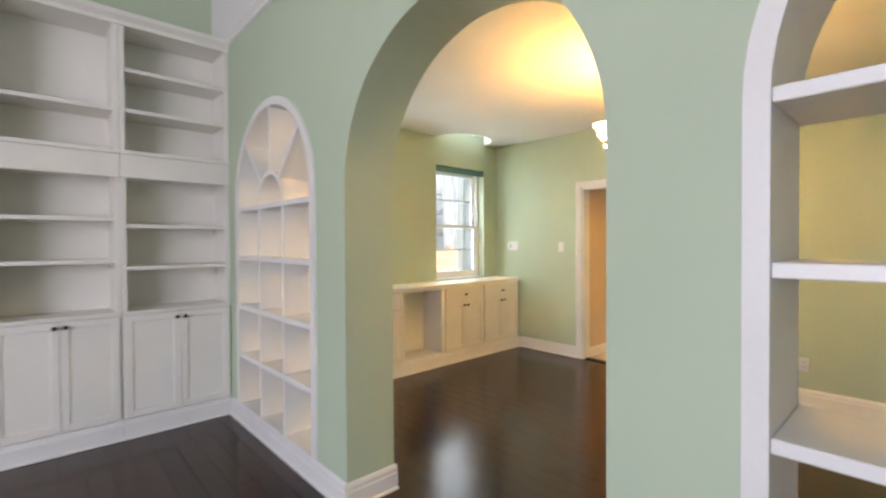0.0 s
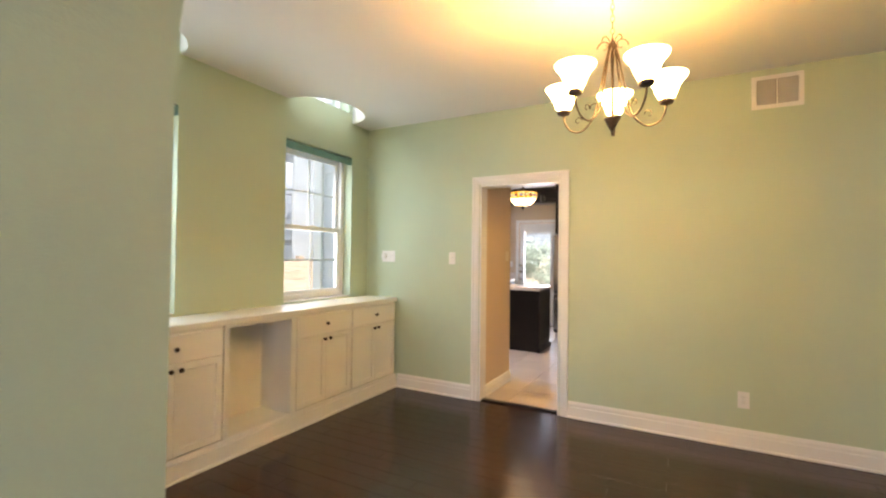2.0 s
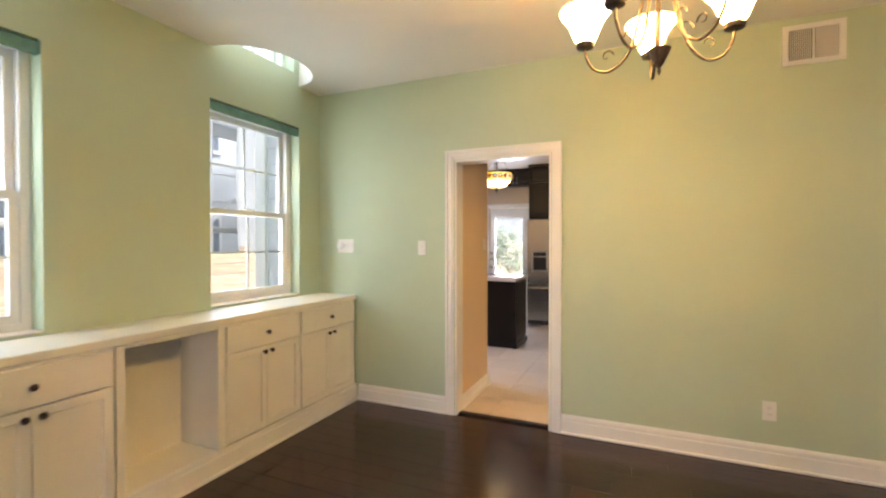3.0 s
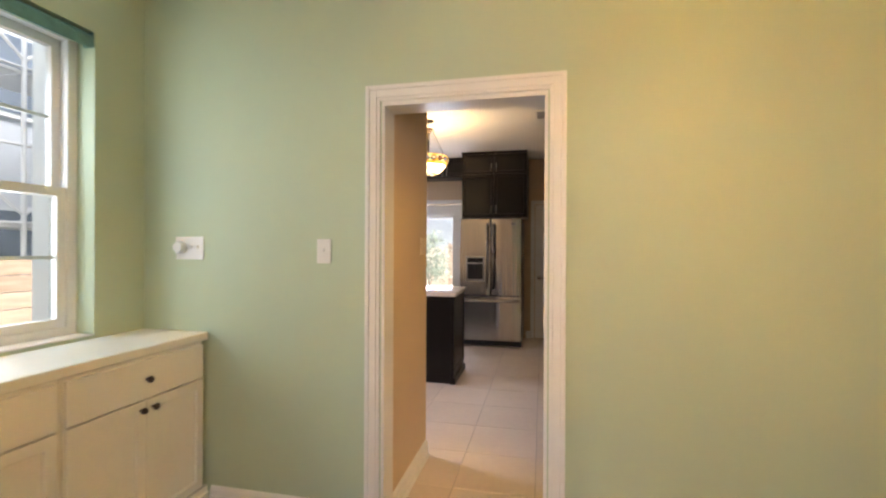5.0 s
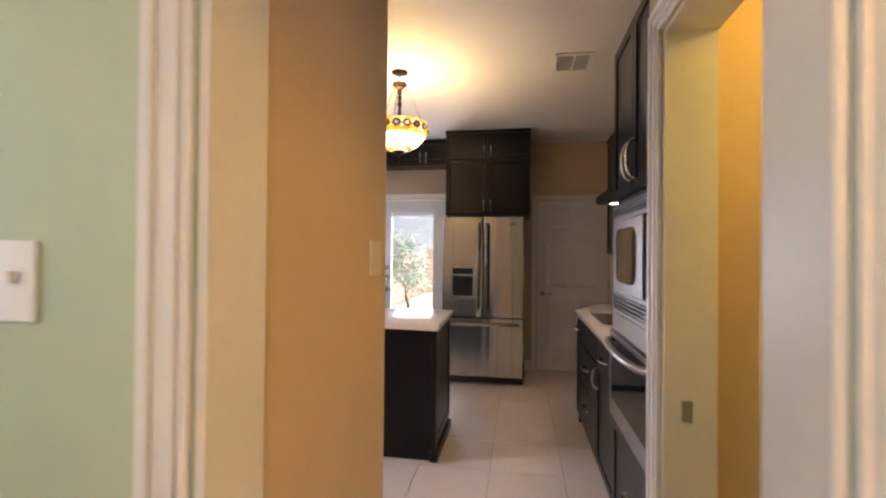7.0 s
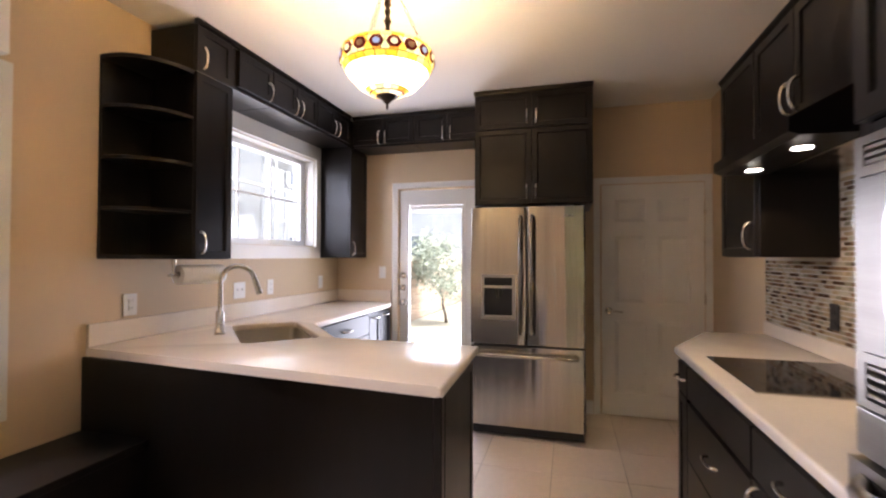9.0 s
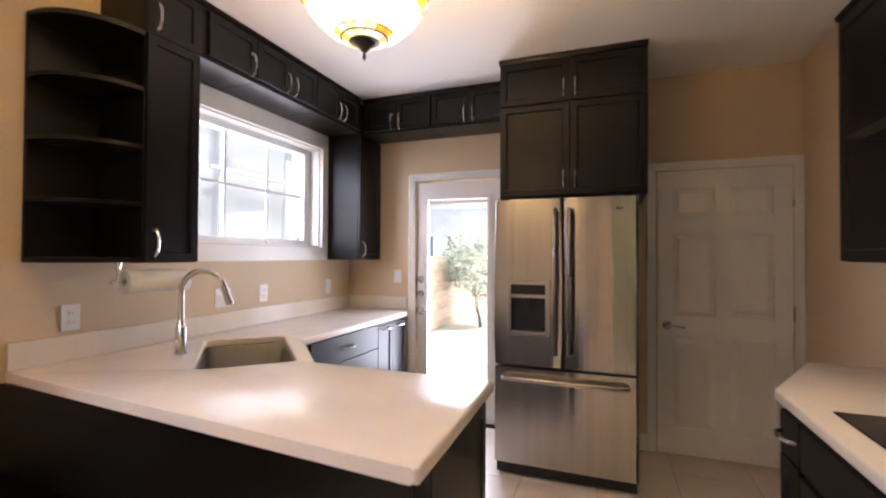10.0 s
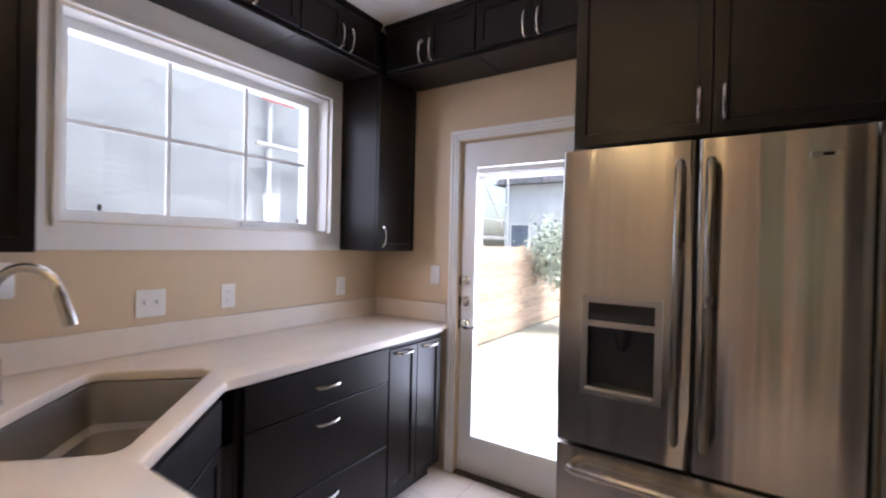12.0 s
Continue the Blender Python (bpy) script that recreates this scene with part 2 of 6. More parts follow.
def wall(name, axis, t0, t1, u0, u1, z0, z1, holes, material, label):
    """A wall across the given axis (0: its faces look along x) from t0 to t1, with rectangular holes (ua, ub, za, zb)."""
    us = sorted({u0, u1, *[h[0] for h in holes], *[h[1] for h in holes]})
    zs = sorted({z0, z1, *[h[2] for h in holes], *[h[3] for h in holes]})
    us, zs = [u for u in us if u0 <= u <= u1], [z for z in zs if z0 <= z <= z1]

    def full(i, j):
        if not (0 <= i < len(us) - 1 and 0 <= j < len(zs) - 1):
            return False
        u, z = (us[i] + us[i + 1]) / 2, (zs[j] + zs[j + 1]) / 2
        return not any(h[0] < u < h[1] and h[2] < z < h[3] for h in holes)
    bm, made = bmesh.new(), {}

    def v(t, i, j):
        if (t, i, j) not in made:
            made[t, i, j] = bm.verts.new((t, us[i], zs[j]) if axis == 0 else (us[i], t, zs[j]))
        return made[t, i, j]
    for i in range(len(us) - 1):
        for j in range(len(zs) - 1):
            if not full(i, j):
                continue
            for t in (t0, t1):
                bm.faces.new((v(t, i, j), v(t, i + 1, j), v(t, i + 1, j + 1), v(t, i, j + 1)))
            for di, dj, p, q in ((-1, 0, (i, j), (i, j + 1)), (1, 0, (i + 1, j), (i + 1, j + 1)), (0, -1, (i, j), (i + 1, j)), (0, 1, (i, j + 1), (i + 1, j + 1))):
                if not full(i + di, j + dj):
                    bm.faces.new((v(t0, *p), v(t0, *q), v(t1, *q), v(t1, *p)))
    return solid(name, bm, material, label, "wall")


def arc(cx, cz, r, a0, a1, n):
    return [(cx + r * math.cos(radians(a0 + (a1 - a0) * i / n)), cz + r * math.sin(radians(a0 + (a1 - a0) * i / n))) for i in range(n + 1)]


# ---- structure ----
YA, YB = 1.40, 1.70          # the arch wall
XW, YD = XW0, 5.0          # dining room: window wall and door wall
XK, YK, XR = -4.75, 9.91, -1.295   # kitchen: window wall, back wall, right wall
CEIL = 2.70
SPRING = 1.68

# the arch wall is made of upright strips; each opening has a sill height, a spring height and a radius
OPEN = [(-3.025, 0.63, 0.12, 1.70), (-1.335, 0.712, 0.0, SPRING), (0.365, 0.63, 0.12, 1.70)]


def opening_top(x):
    for c, r, sill, spring in OPEN:
        if abs(x - c) < r - 1e-6:
            return sill, spring + math.sqrt(max(0.0, r * r - (x - c) ** 2))
    return None


def build_arch_wall():
    xs = {-4.3, 2.2}
    for c, r, sill, spring in OPEN:
        xs |= {round(c - r * math.cos(math.pi * i / 80), 5) for i in range(81)}
    xs, bm, top = sorted(xs), bmesh.new(), 3.0

    def quad(*p):
        bm.faces.new([bm.verts.new(q) for q in p])
    for a, b in zip(xs, xs[1:]):
        o = next(((c, r, s, sp) for c, r, s, sp in OPEN if abs((a + b) / 2 - c) < r), None)
        if o is None:
            for y in (YA, YB):
                quad((a, y, 0), (b, y, 0), (b, y, top), (a, y, top))
            continue
        c, r, sill, spring = o
        za, zb = [spring + math.sqrt(max(0.0, r * r - (x - c) ** 2)) for x in (a, b)]
        for y in (YA, YB):
            quad((a, y, za), (b, y, zb), (b, y, top), (a, y, top))
            if sill:
                quad((a, y, 0), (b, y, 0), (b, y, sill), (a, y, sill))
        quad((a, YA, za), (b, YA, zb), (b, YB, zb), (a, YB, za))
        if sill:
            quad((a, YA, sill), (b, YA, sill), (b, YB, sill), (a, YB, sill))
    for c, r, sill, spring in OPEN:
        for x in (c - r, c + r):
            quad((x, YA, sill), (x, YB, sill), (x, YB, spring), (x, YA, spring))
    quad((-4.3, YA, top), (2.2, YA, top), (2.2, YB, top), (-4.3, YB, top))
    bmesh.ops.remove_doubles(bm, verts=bm.verts, dist=1e-5)
    solid("wall_arch", bm, GREEN, "sage green plaster wall with a tall round arch", "wall")


build_arch_wall()
slab("wall_above_arch", (-4.3, YA, 3.0), (2.2, YB, 3.65), WHITE, "pale textured wall above the picture rail", "wall")
WINDOWS = [(3.865, 4.73), (2.075, 2.935)]
# living room shell behind the camera
wall("wall_living_left", 0, -4.45, -4.30, -4.0, YB, 0, 3.65, [], GREEN, "sage green wall behind the built-in bookcase")
wall("wall_living_right", 0, 2.2, 2.35, -4.0, YD, 0, 3.65, [], GREEN, "sage green side wall")
# out of view; the opening is assumed, placed to suit the living room lamp
wall("wall_living_back", 1, -4.15, -4.0, -4.45, 2.35, 0, 3.65, [(-1.05, 1.75, 0.7, 2.7)], GREEN, "unseen sage green wall with an assumed window opening")
slab("ceiling_living", (-4.45, -4.15, 3.65), (2.35, YB, 3.75), WHITE, "white painted ceiling of the living room", "ceiling")
# dining room
wall("wall_dining_window", 0, XW - 0.22, XW, YB, YD + 0.13, 0, 3.45,
     [(a, b, 0.93, 2.35) for a, b in WINDOWS] + [(a + 0.06, b - 0.06, 2.80, 3.35) for a, b in WINDOWS], GREEN, "sage green outer wall with two windows")
wall("wall_dining_door", 1, YD, YD + 0.13, XW, 2.2, 0, 2.95, [(-2.79, -2.04, 0, 2.025)], GREEN, "sage green wall with a cased doorway")


def build_dining_ceiling():
    bm, x1 = bmesh.new(), 2.2
    ys = {YB, YD}
    for a, b in WINDOWS:
        c, r = (a + b) / 2 + 0.01, 0.42
        ys |= {round(c - r * math.cos(math.pi * i / 24), 5) for i in range(25)}
    ys = sorted(ys)

    def depth(y, mid):
        for a, b in WINDOWS:
            c, r = (a + b) / 2 + 0.01, 0.42
            if abs(mid - c) < r:
                return XW + 0.36 * math.sqrt(max(0.0, 1 - ((y - c) / r) ** 2))
        return XW

    def quad(*p):
        bm.faces.new([bm.verts.new(q) for q in p])
    for a, b in zip(ys, ys[1:]):
        mid = (a + b) / 2
        xa, xb = depth(a, mid), depth(b, mid)
        for z in (CEIL, CEIL + 0.10):
            quad((xa, a, z), (x1, a, z), (x1, b, z), (xb, b, z))
        if max(xa, xb) > XW + 1e-6:
            quad((xa, a, CEIL), (xb, b, CEIL), (xb, b, CEIL + 0.10), (xa, a, CEIL + 0.10))
    bmesh.ops.remove_doubles(bm, verts=bm.verts, dist=1e-5)
    solid("ceiling_dining", bm, WHITE, "white ceiling with half-round light wells at the windows", "ceiling")
    for k, (a, b) in enumerate(WINDOWS):
        c, r = (a + b) / 2 + 0.01, 0.422
        bm = bmesh.new()
        pts = [(XW + 0.362 * math.sin(math.pi * i / 24), c - r * math.cos(math.pi * i / 24)) for i in range(25)]
        out = [(XW + 0.39 * math.sin(math.pi * i / 24), c - (r + 0.03) * math.cos(math.pi * i / 24)) for i in range(25)]
        for s in range(24):
            p, q, m, n = pts[s], pts[s + 1], out[s], out[s + 1]
            for u, w in ((p, q), (m, n)):
                bm.faces.new([bm.verts.new(x) for x in ((*u, CEIL + 0.10), (*w, CEIL + 0.10), (*w, 3.45), (*u, 3.45))])
        bmesh.ops.remove_doubles(bm, verts=bm.verts, dist=1e-5)
        solid("wall_light_well_%d" % (k + 1), bm, WHITE, "curved white wall of the light well", "wall", smooth=True)


build_dining_ceiling()
slab("ceiling_attic", (XW - 0.22, YB, 3.45), (2.35, YD + 0.13, 3.55), WHITE, "white ceiling above the light wells", "ceiling")
# passage and kitchen
slab("wall_passage_left", (XK - 0.2, YD + 0.13, 0), (-2.795, 5.845, 2.95), TAN, "tan wall between dining room and kitchen", "wall")
wall("wall_passage_right", 0, -1.965, -1.82, YD + 0.13, 6.0, 0, 2.95, [(5.20, 5.86, 0, 2.03)], TAN, "tan wall with a cased side door")
wall("wall_kitchen_right", 0, XR, XR + 0.15, 6.03, YK + 0.15, 0, 2.95, [], TAN, "tan wall behind the cooktop")
slab("wall_closet", (-0.90, YD + 0.13, 0), (-0.80, 6.0, 2.95), TAN, "tan back wall of the side room", "wall")
slab("wall_closet_side", (-1.82, 6.0, 0), (-0.80, 6.03, 2.95), TAN, "tan side wall of the side room", "wall")
slab("ceiling_closet", (-1.82, YD + 0.13, 2.45), (-0.90, 6.0, 2.55), WHITE, "white ceiling of the side room", "ceiling")
slab("floor_closet", (XR, YD + 0.13, -0.12), (-0.90, 6.0, -0.004), GROUT, "sand coloured floor of the side room", "floor")
wall("wall_kitchen_window", 0, XK - 0.2, XK, 5.845, YK + 0.15, 0, 2.95, [(8.15, 9.45, 1.465, 2.275), (6.15, 7.00, 0.75, 2.15)], TAN, "tan outer wall with the sink window")
wall("wall_kitchen_back", 1, YK, YK + 0.15, XK, XR, 0, 2.95, [(-4.075, -3.285, 0, 2.043)], TAN, "tan wall with the garden door")
slab("ceiling_kitchen", (XK, 5.845, CEIL), (XR, YK, CEIL + 0.1), WHITE, "white ceiling of the kitchen", "ceiling")
slab("ceiling_passage", (-2.795, YD + 0.13, CEIL), (-1.82, 5.845, CEIL + 0.1), WHITE, "white ceiling of the passage", "ceiling")
floor_wood = slab("floor_wood", (-4.3, -4.0, -0.12), (2.2, YD + 0.06, -0.004), GAP, "dark brown hardwood plank floor", "floor")
floor_tile = slab("floor_tile", (XK, YD + 0.06, -0.12), (XR, YK + 0.15, -0.004), GROUT, "beige porcelain tile floor", "floor")


# ---- builders of repeated kinds ----
def holed(bm, x0, x1, z0, z1, y0, y1, holes):
    """A plate in the xz plane between y0 and y1 with rectangular holes."""
    xs = sorted({x0, x1, *[h[0] for h in holes], *[h[1] for h in holes]})
    zs = sorted({z0, z1, *[h[2] for h in holes], *[h[3] for h in holes]})

    def full(i, j):
        if not (0 <= i < len(xs) - 1 and 0 <= j < len(zs) - 1):
            return False
        x, z = (xs[i] + xs[i + 1]) / 2, (zs[j] + zs[j + 1]) / 2
        return not any(h[0] < x < h[1] and h[2] < z < h[3] for h in holes)
    made = {}

    def v(y, i, j):
        if (y, i, j) not in made:
            made[y, i, j] = bm.verts.new((xs[i], y, zs[j]))
        return made[y, i, j]
    for i in range(len(xs) - 1):
        for j in range(len(zs) - 1):
            if full(i, j):
                for y in (y0, y1):
                    bm.faces.new((v(y, i, j), v(y, i + 1, j), v(y, i + 1, j + 1), v(y, i, j + 1)))
                for di, dj, p, q in ((-1, 0, (i, j), (i, j + 1)), (1, 0, (i + 1, j), (i + 1, j + 1)), (0, -1, (i, j), (i + 1, j)), (0, 1, (i, j + 1), (i + 1, j + 1))):
                    if not full(i + di, j + dj):
                        bm.faces.new((v(y0, *p), v(y0, *q), v(y1, *q), v(y1, *p)))
    return bm


def shaker(x0, z0, x1, z1, y=-0.02, thick=0.02, rail=0.058, deep=0.009):
    """A door front with a sunken panel; its face looks to -y."""
    bm = bmesh.new()
    box(bm, (x0, y, z0), (x1, y + thick, z1))
    bmesh.ops.recalc_face_normals(bm, faces=bm.faces)
    front = [f for f in bm.faces if f.normal.y < -0.9]
    edges = list({e for f in front for e in f.edges})
    if rail and min(x1 - x0, z1 - z0) > 2.6 * rail:
        bmesh.ops.inset_region(bm, faces=front, thickness=rail, depth=0)
        bmesh.ops.inset_region(bm, faces=front, thickness=0.006, depth=-deep)
    bmesh.ops.bevel(bm, geom=[e for e in edges if e.is_valid], offset=0.002, segments=1, affect="EDGES")
    return bm


def bow(x, z, upright=True, y=-0.02, long=0.12, r=0.0055):
    bm, pts = bmesh.new(), []
    for i in range(13):
        a = math.pi * i / 12
        s, out = -math.cos(a) * long / 2, y - 0.034 * math.sin(a) ** 0.75
        pts.append((x, out, z + s) if upright else (x + s, out, z))
    tube(bm, pts, [r * (1.5 - 0.5 * math.sin(math.pi * i / 12)) for i in range(13)], 8)
    return bm


def knob(x, z, y=-0.02):
    bm = bmesh.new()
    lathe(bm, [(0.006, 0), (0.005, 0.012), (0.013, 0.016), (0.015, 0.022), (0.012, 0.029), (0.004, 0.031)], 14)
    bmesh.ops.rotate(bm, verts=bm.verts, cent=(0, 0, 0), matrix=Matrix.Rotation(radians(90), 3, "X"))
    bmesh.ops.translate(bm, verts=bm.verts, vec=(x, y, z))
    return bm


def cabinet(name, at, turn, w, d, z0, z1, fronts, wood, metal, label, group="", category="cabinet", toe=0.0, flat_drawers=True, crown=0.0):
    """A cabinet whose front is the plane y = 0 and looks to -y; x runs along its width.
    fronts: (kind, x0, z0, x1, z1, handles); a handle is (kind, x, z)."""
    ob = thing(name, at, label, category, group, turn=turn)
    bm = bmesh.new()
    box(bm, (0.001, 0, z0 + toe), (w - 0.001, d - 0.003, z1), 0.002)
    if toe:
        box(bm, (0.001, 0.06, z0 + 0.002), (w - 0.001, d - 0.003, z0 + toe))
    part("body", bm, wood, ob)
    if crown:
        bm = bmesh.new()
        prism(bm, [(0.0, z1), (0.0, z1 + crown), (-0.03, z1 + crown), (-0.03, z1 + crown * 0.6), (-0.022, z1)], 0, -0.001, w + 0.001)
        part("crown", bm, wood, ob)
    for kind, x0, a, x1, b, handles in fronts:
        f = part("drawer_front" if kind == "drawer" else "door", shaker(x0, a, x1, b, rail=0.0 if kind == "drawer" and flat_drawers else (0.045 if kind == "drawer" else 0.058)), wood, ob)
        for hk, hx, hz in handles:
            if hk == "knob":
                part("knob", knob(hx, hz), metal, f, "dark bronze round knob", smooth=True)
            else:
                part("handle", bow(hx, hz, hk == "up"), metal, f, "brushed nickel bow handle", smooth=True)
    return ob


def plate(name, at, turn, w, h, bits, label, category, material=None, group=""):
    """A wall plate; bits: switch toggles or sockets (kind, x, z)."""
    ob = thing(name, at, label, category, group, turn=turn)
    bm = bmesh.new()
    box(bm, (-w / 2, -0.006, -h / 2), (w / 2, -0.0005, h / 2), 0.0025, 2)
    part("plate", bm, material or PLATE, ob)
    for kind, x, z in bits:
        bm = bmesh.new()
        if kind == "toggle":
            box(bm, (x - 0.005, -0.016, z - 0.003), (x + 0.005, -0.005, z + 0.014), 0.001)
            part("toggle", bm, material or PLATE, ob)
        elif kind == "rocker":
            box(bm, (x - 0.016, -0.0072, z - 0.033), (x + 0.016, -0.0055, z + 0.033), 0.0006)
            part("rocker", bm, material or PLATE, ob)
        elif kind == "dial":
            lathe(bm, [(0.026, 0), (0.031, 0.008), (0.031, 0.026), (0.026, 0.034), (0.004, 0.036)], 20)
            bmesh.ops.rotate(bm, verts=bm.verts, cent=(0, 0, 0), matrix=Matrix.Rotation(radians(90), 3, "X"))
            bmesh.ops.translate(bm, verts=bm.verts, vec=(x, -0.005, z))
            part("dial", bm, material or PLATE, ob, smooth=True)
        else:
            for dz in (-0.02, 0.02):
                bm = bmesh.new()
                box(bm, (x - 0.013, -0.0085, z + dz - 0.014), (x + 0.013, -0.005, z + dz + 0.014), 0.003)
                s = part("socket", bm, material or PLATE, ob)
                bm = bmesh.new()
                for dx in (-0.006, 0.006):
                    box(bm, (x + dx - 0.001, -0.0089, z + dz - 0.004), (x + dx + 0.001, -0.0083, z + dz + 0.006))
                part("slot", bm, BLACKP, s)
    return ob


def moulding(name, a, b, face, h=0.14, t=0.016, label="white baseboard with a stepped top"):
    """A baseboard from a to b (x, y); face: the way that it looks."""
    bm = bmesh.new()
    prof = [(0, 0.001), (t, 0.001), (t, h * 0.66), (t * 0.72, h * 0.70), (t * 0.72, h * 0.86), (t * 0.3, h * 0.97), (0, h)]
    ends = []
    for p in (a, b):
        ends.append([bm.verts.new((p[0] + face[0] * u, p[1] + face[1] * u, z)) for u, z in prof])
    k = len(prof)
    for i in range(k):
        j = (i + 1) % k
        bm.faces.new((ends[0][i], ends[0][j], ends[1][j], ends[1][i]))
    bm.faces.new(ends[0]), bm.faces.new(ends[1])
    # a thin shoe strip at the foot
    box(bm, (min(a[0], b[0]) + min(0, face[0]) * (t + 0.012), min(a[1], b[1]) + min(0, face[1]) * (t + 0.012), 0.001),
        (max(a[0], b[0]) + max(0, face[0]) * (t + 0.012), max(a[1], b[1]) + max(0, face[1]) * (t + 0.012), 0.018), 0.003)
    return solid(name, bm, TRIM, label, "baseboard")


def casing(name, at, turn, w, h, label, board=0.075, sides=(True, True), foot=0.0):
    """Stepped trim round an opening of width w and height h; the wall's face is y = 0, the trim looks to -y."""
    ob = thing(name, at, label, "door trim", kind="structure", turn=turn)
    steps = [(0.006, 0.022, 0.013), (0.022, board - 0.02, 0.018), (board - 0.02, board, 0.024)]

    def run(x0, x1, z0, z1):
        return box(bmesh.new(), (x0, 0, z0), (x1, 0, z1))
    for side, sgn in ((0, -1), (w, 1)):
        if not sides[0 if sgn < 0 else 1]:
            continue
        bm = bmesh.new()
        for p, q, th in steps:
            xa, xb = side + sgn * p, side + sgn * q
            box(bm, (min(xa, xb), -th, 0.001 + foot), (max(xa, xb), -0.0005, h + q), 0.002)
        part("side_casing", bm, TRIM, ob)
    bm = bmesh.new()
    for p, q, th in steps:
        box(bm, (-p if sides[0] else 0, -th - 0.0006, h + p), (w + p if sides[1] else w, -0.0005, h + q), 0.002)
    part("head_casing", bm, TRIM, ob)
    return ob


# ---- living room ----
BX = -3.87


def bookcase(y0, w, low, high, label):
    d = 0.42
    ob = thing("bookcase", (BX, y0, 0), label, "bookcase", "built-in bookcases", turn=90)
    bm = bmesh.new()
    box(bm, (0, 0, 0.14), (w, d, 0.885), 0.002)
    part("base_cabinet", bm, CABW, ob)
    part("worktop", box(bmesh.new(), (0.0, -0.018, 0.886), (w, d, 0.908), 0.004, 2), CABW, ob)
    for x in (0.0, w - 0.034):
        part("side_panel", box(bmesh.new(), (x, 0.0, 0.909), (x + 0.034, d, 2.93), 0.002), CABW, ob)
    part("back_panel", box(bmesh.new(), (0.035, 0.30, 0.909), (w - 0.035, 0.318, 2.93)), CABW, ob)
    bm = bmesh.new()
    box(bm, (0.0, -0.004, 1.872), (w, 0.299, 2.034), 0.002)
    box(bm, (0.0, -0.026, 2.024), (w, -0.0045, 2.052), 0.004, 2)
    box(bm, (0.0, -0.020, 1.858), (w, -0.0045, 1.879), 0.004, 2)
    part("fascia", bm, CABW, ob)
    for z in (*low, *high):
        part("shelf", box(bmesh.new(), (0.0345, 0.004, z - 0.014), (w - 0.0345, 0.299, z + 0.014), 0.003), CABW, ob)
    bm = bmesh.new()
    prism(bm, [(0.02, 2.93), (-0.012, 2.93), (-0.02, 2.955), (-0.052, 2.985), (-0.06, 3.012), (0.02, 3.012)], 0, 0.0, w)
    part("crown", bm, CABW, ob)
    part("top_panel", box(bmesh.new(), (0.0, 0.021, 2.931), (w, d, 2.955)), CABW, ob)
    m = w / 2
    for xa, xb, kx in ((0.014, m - 0.0015, m - 0.028), (m + 0.0015, w - 0.014, m + 0.028)):
        f = part("door", shaker(xa, 0.155, xb, 0.878, rail=0.062), CABW, ob)
        part("knob", knob(kx, 0.842), BRONZE, f, "dark bronze round knob", smooth=True)
    bm = bmesh.new()
    prism(bm, [(0.0, 0.002), (0.0, 0.14), (-0.010, 0.138), (-0.014, 0.115), (-0.022, 0.108), (-0.022, 0.002)], 0, 0.0, w)
    box(bm, (0.0, -0.034, 0.001), (w, -0.0221, 0.018), 0.003)
    part("baseboard", bm, TRIM, ob)
    return ob


bookcase(0.672, YA - 0.674, (1.517, 1.215), (2.34, 2.628), "white built-in bookcase with shelves over two panel doors")
bookcase(0.002, 0.668, (1.562, 1.269), (2.335,), "white built-in bookcase with a tall top bay over doors")
bookcase(-0.668, 0.668, (1.517, 1.215), (2.34, 2.628), "white built-in bookcase with shelves over two panel doors")


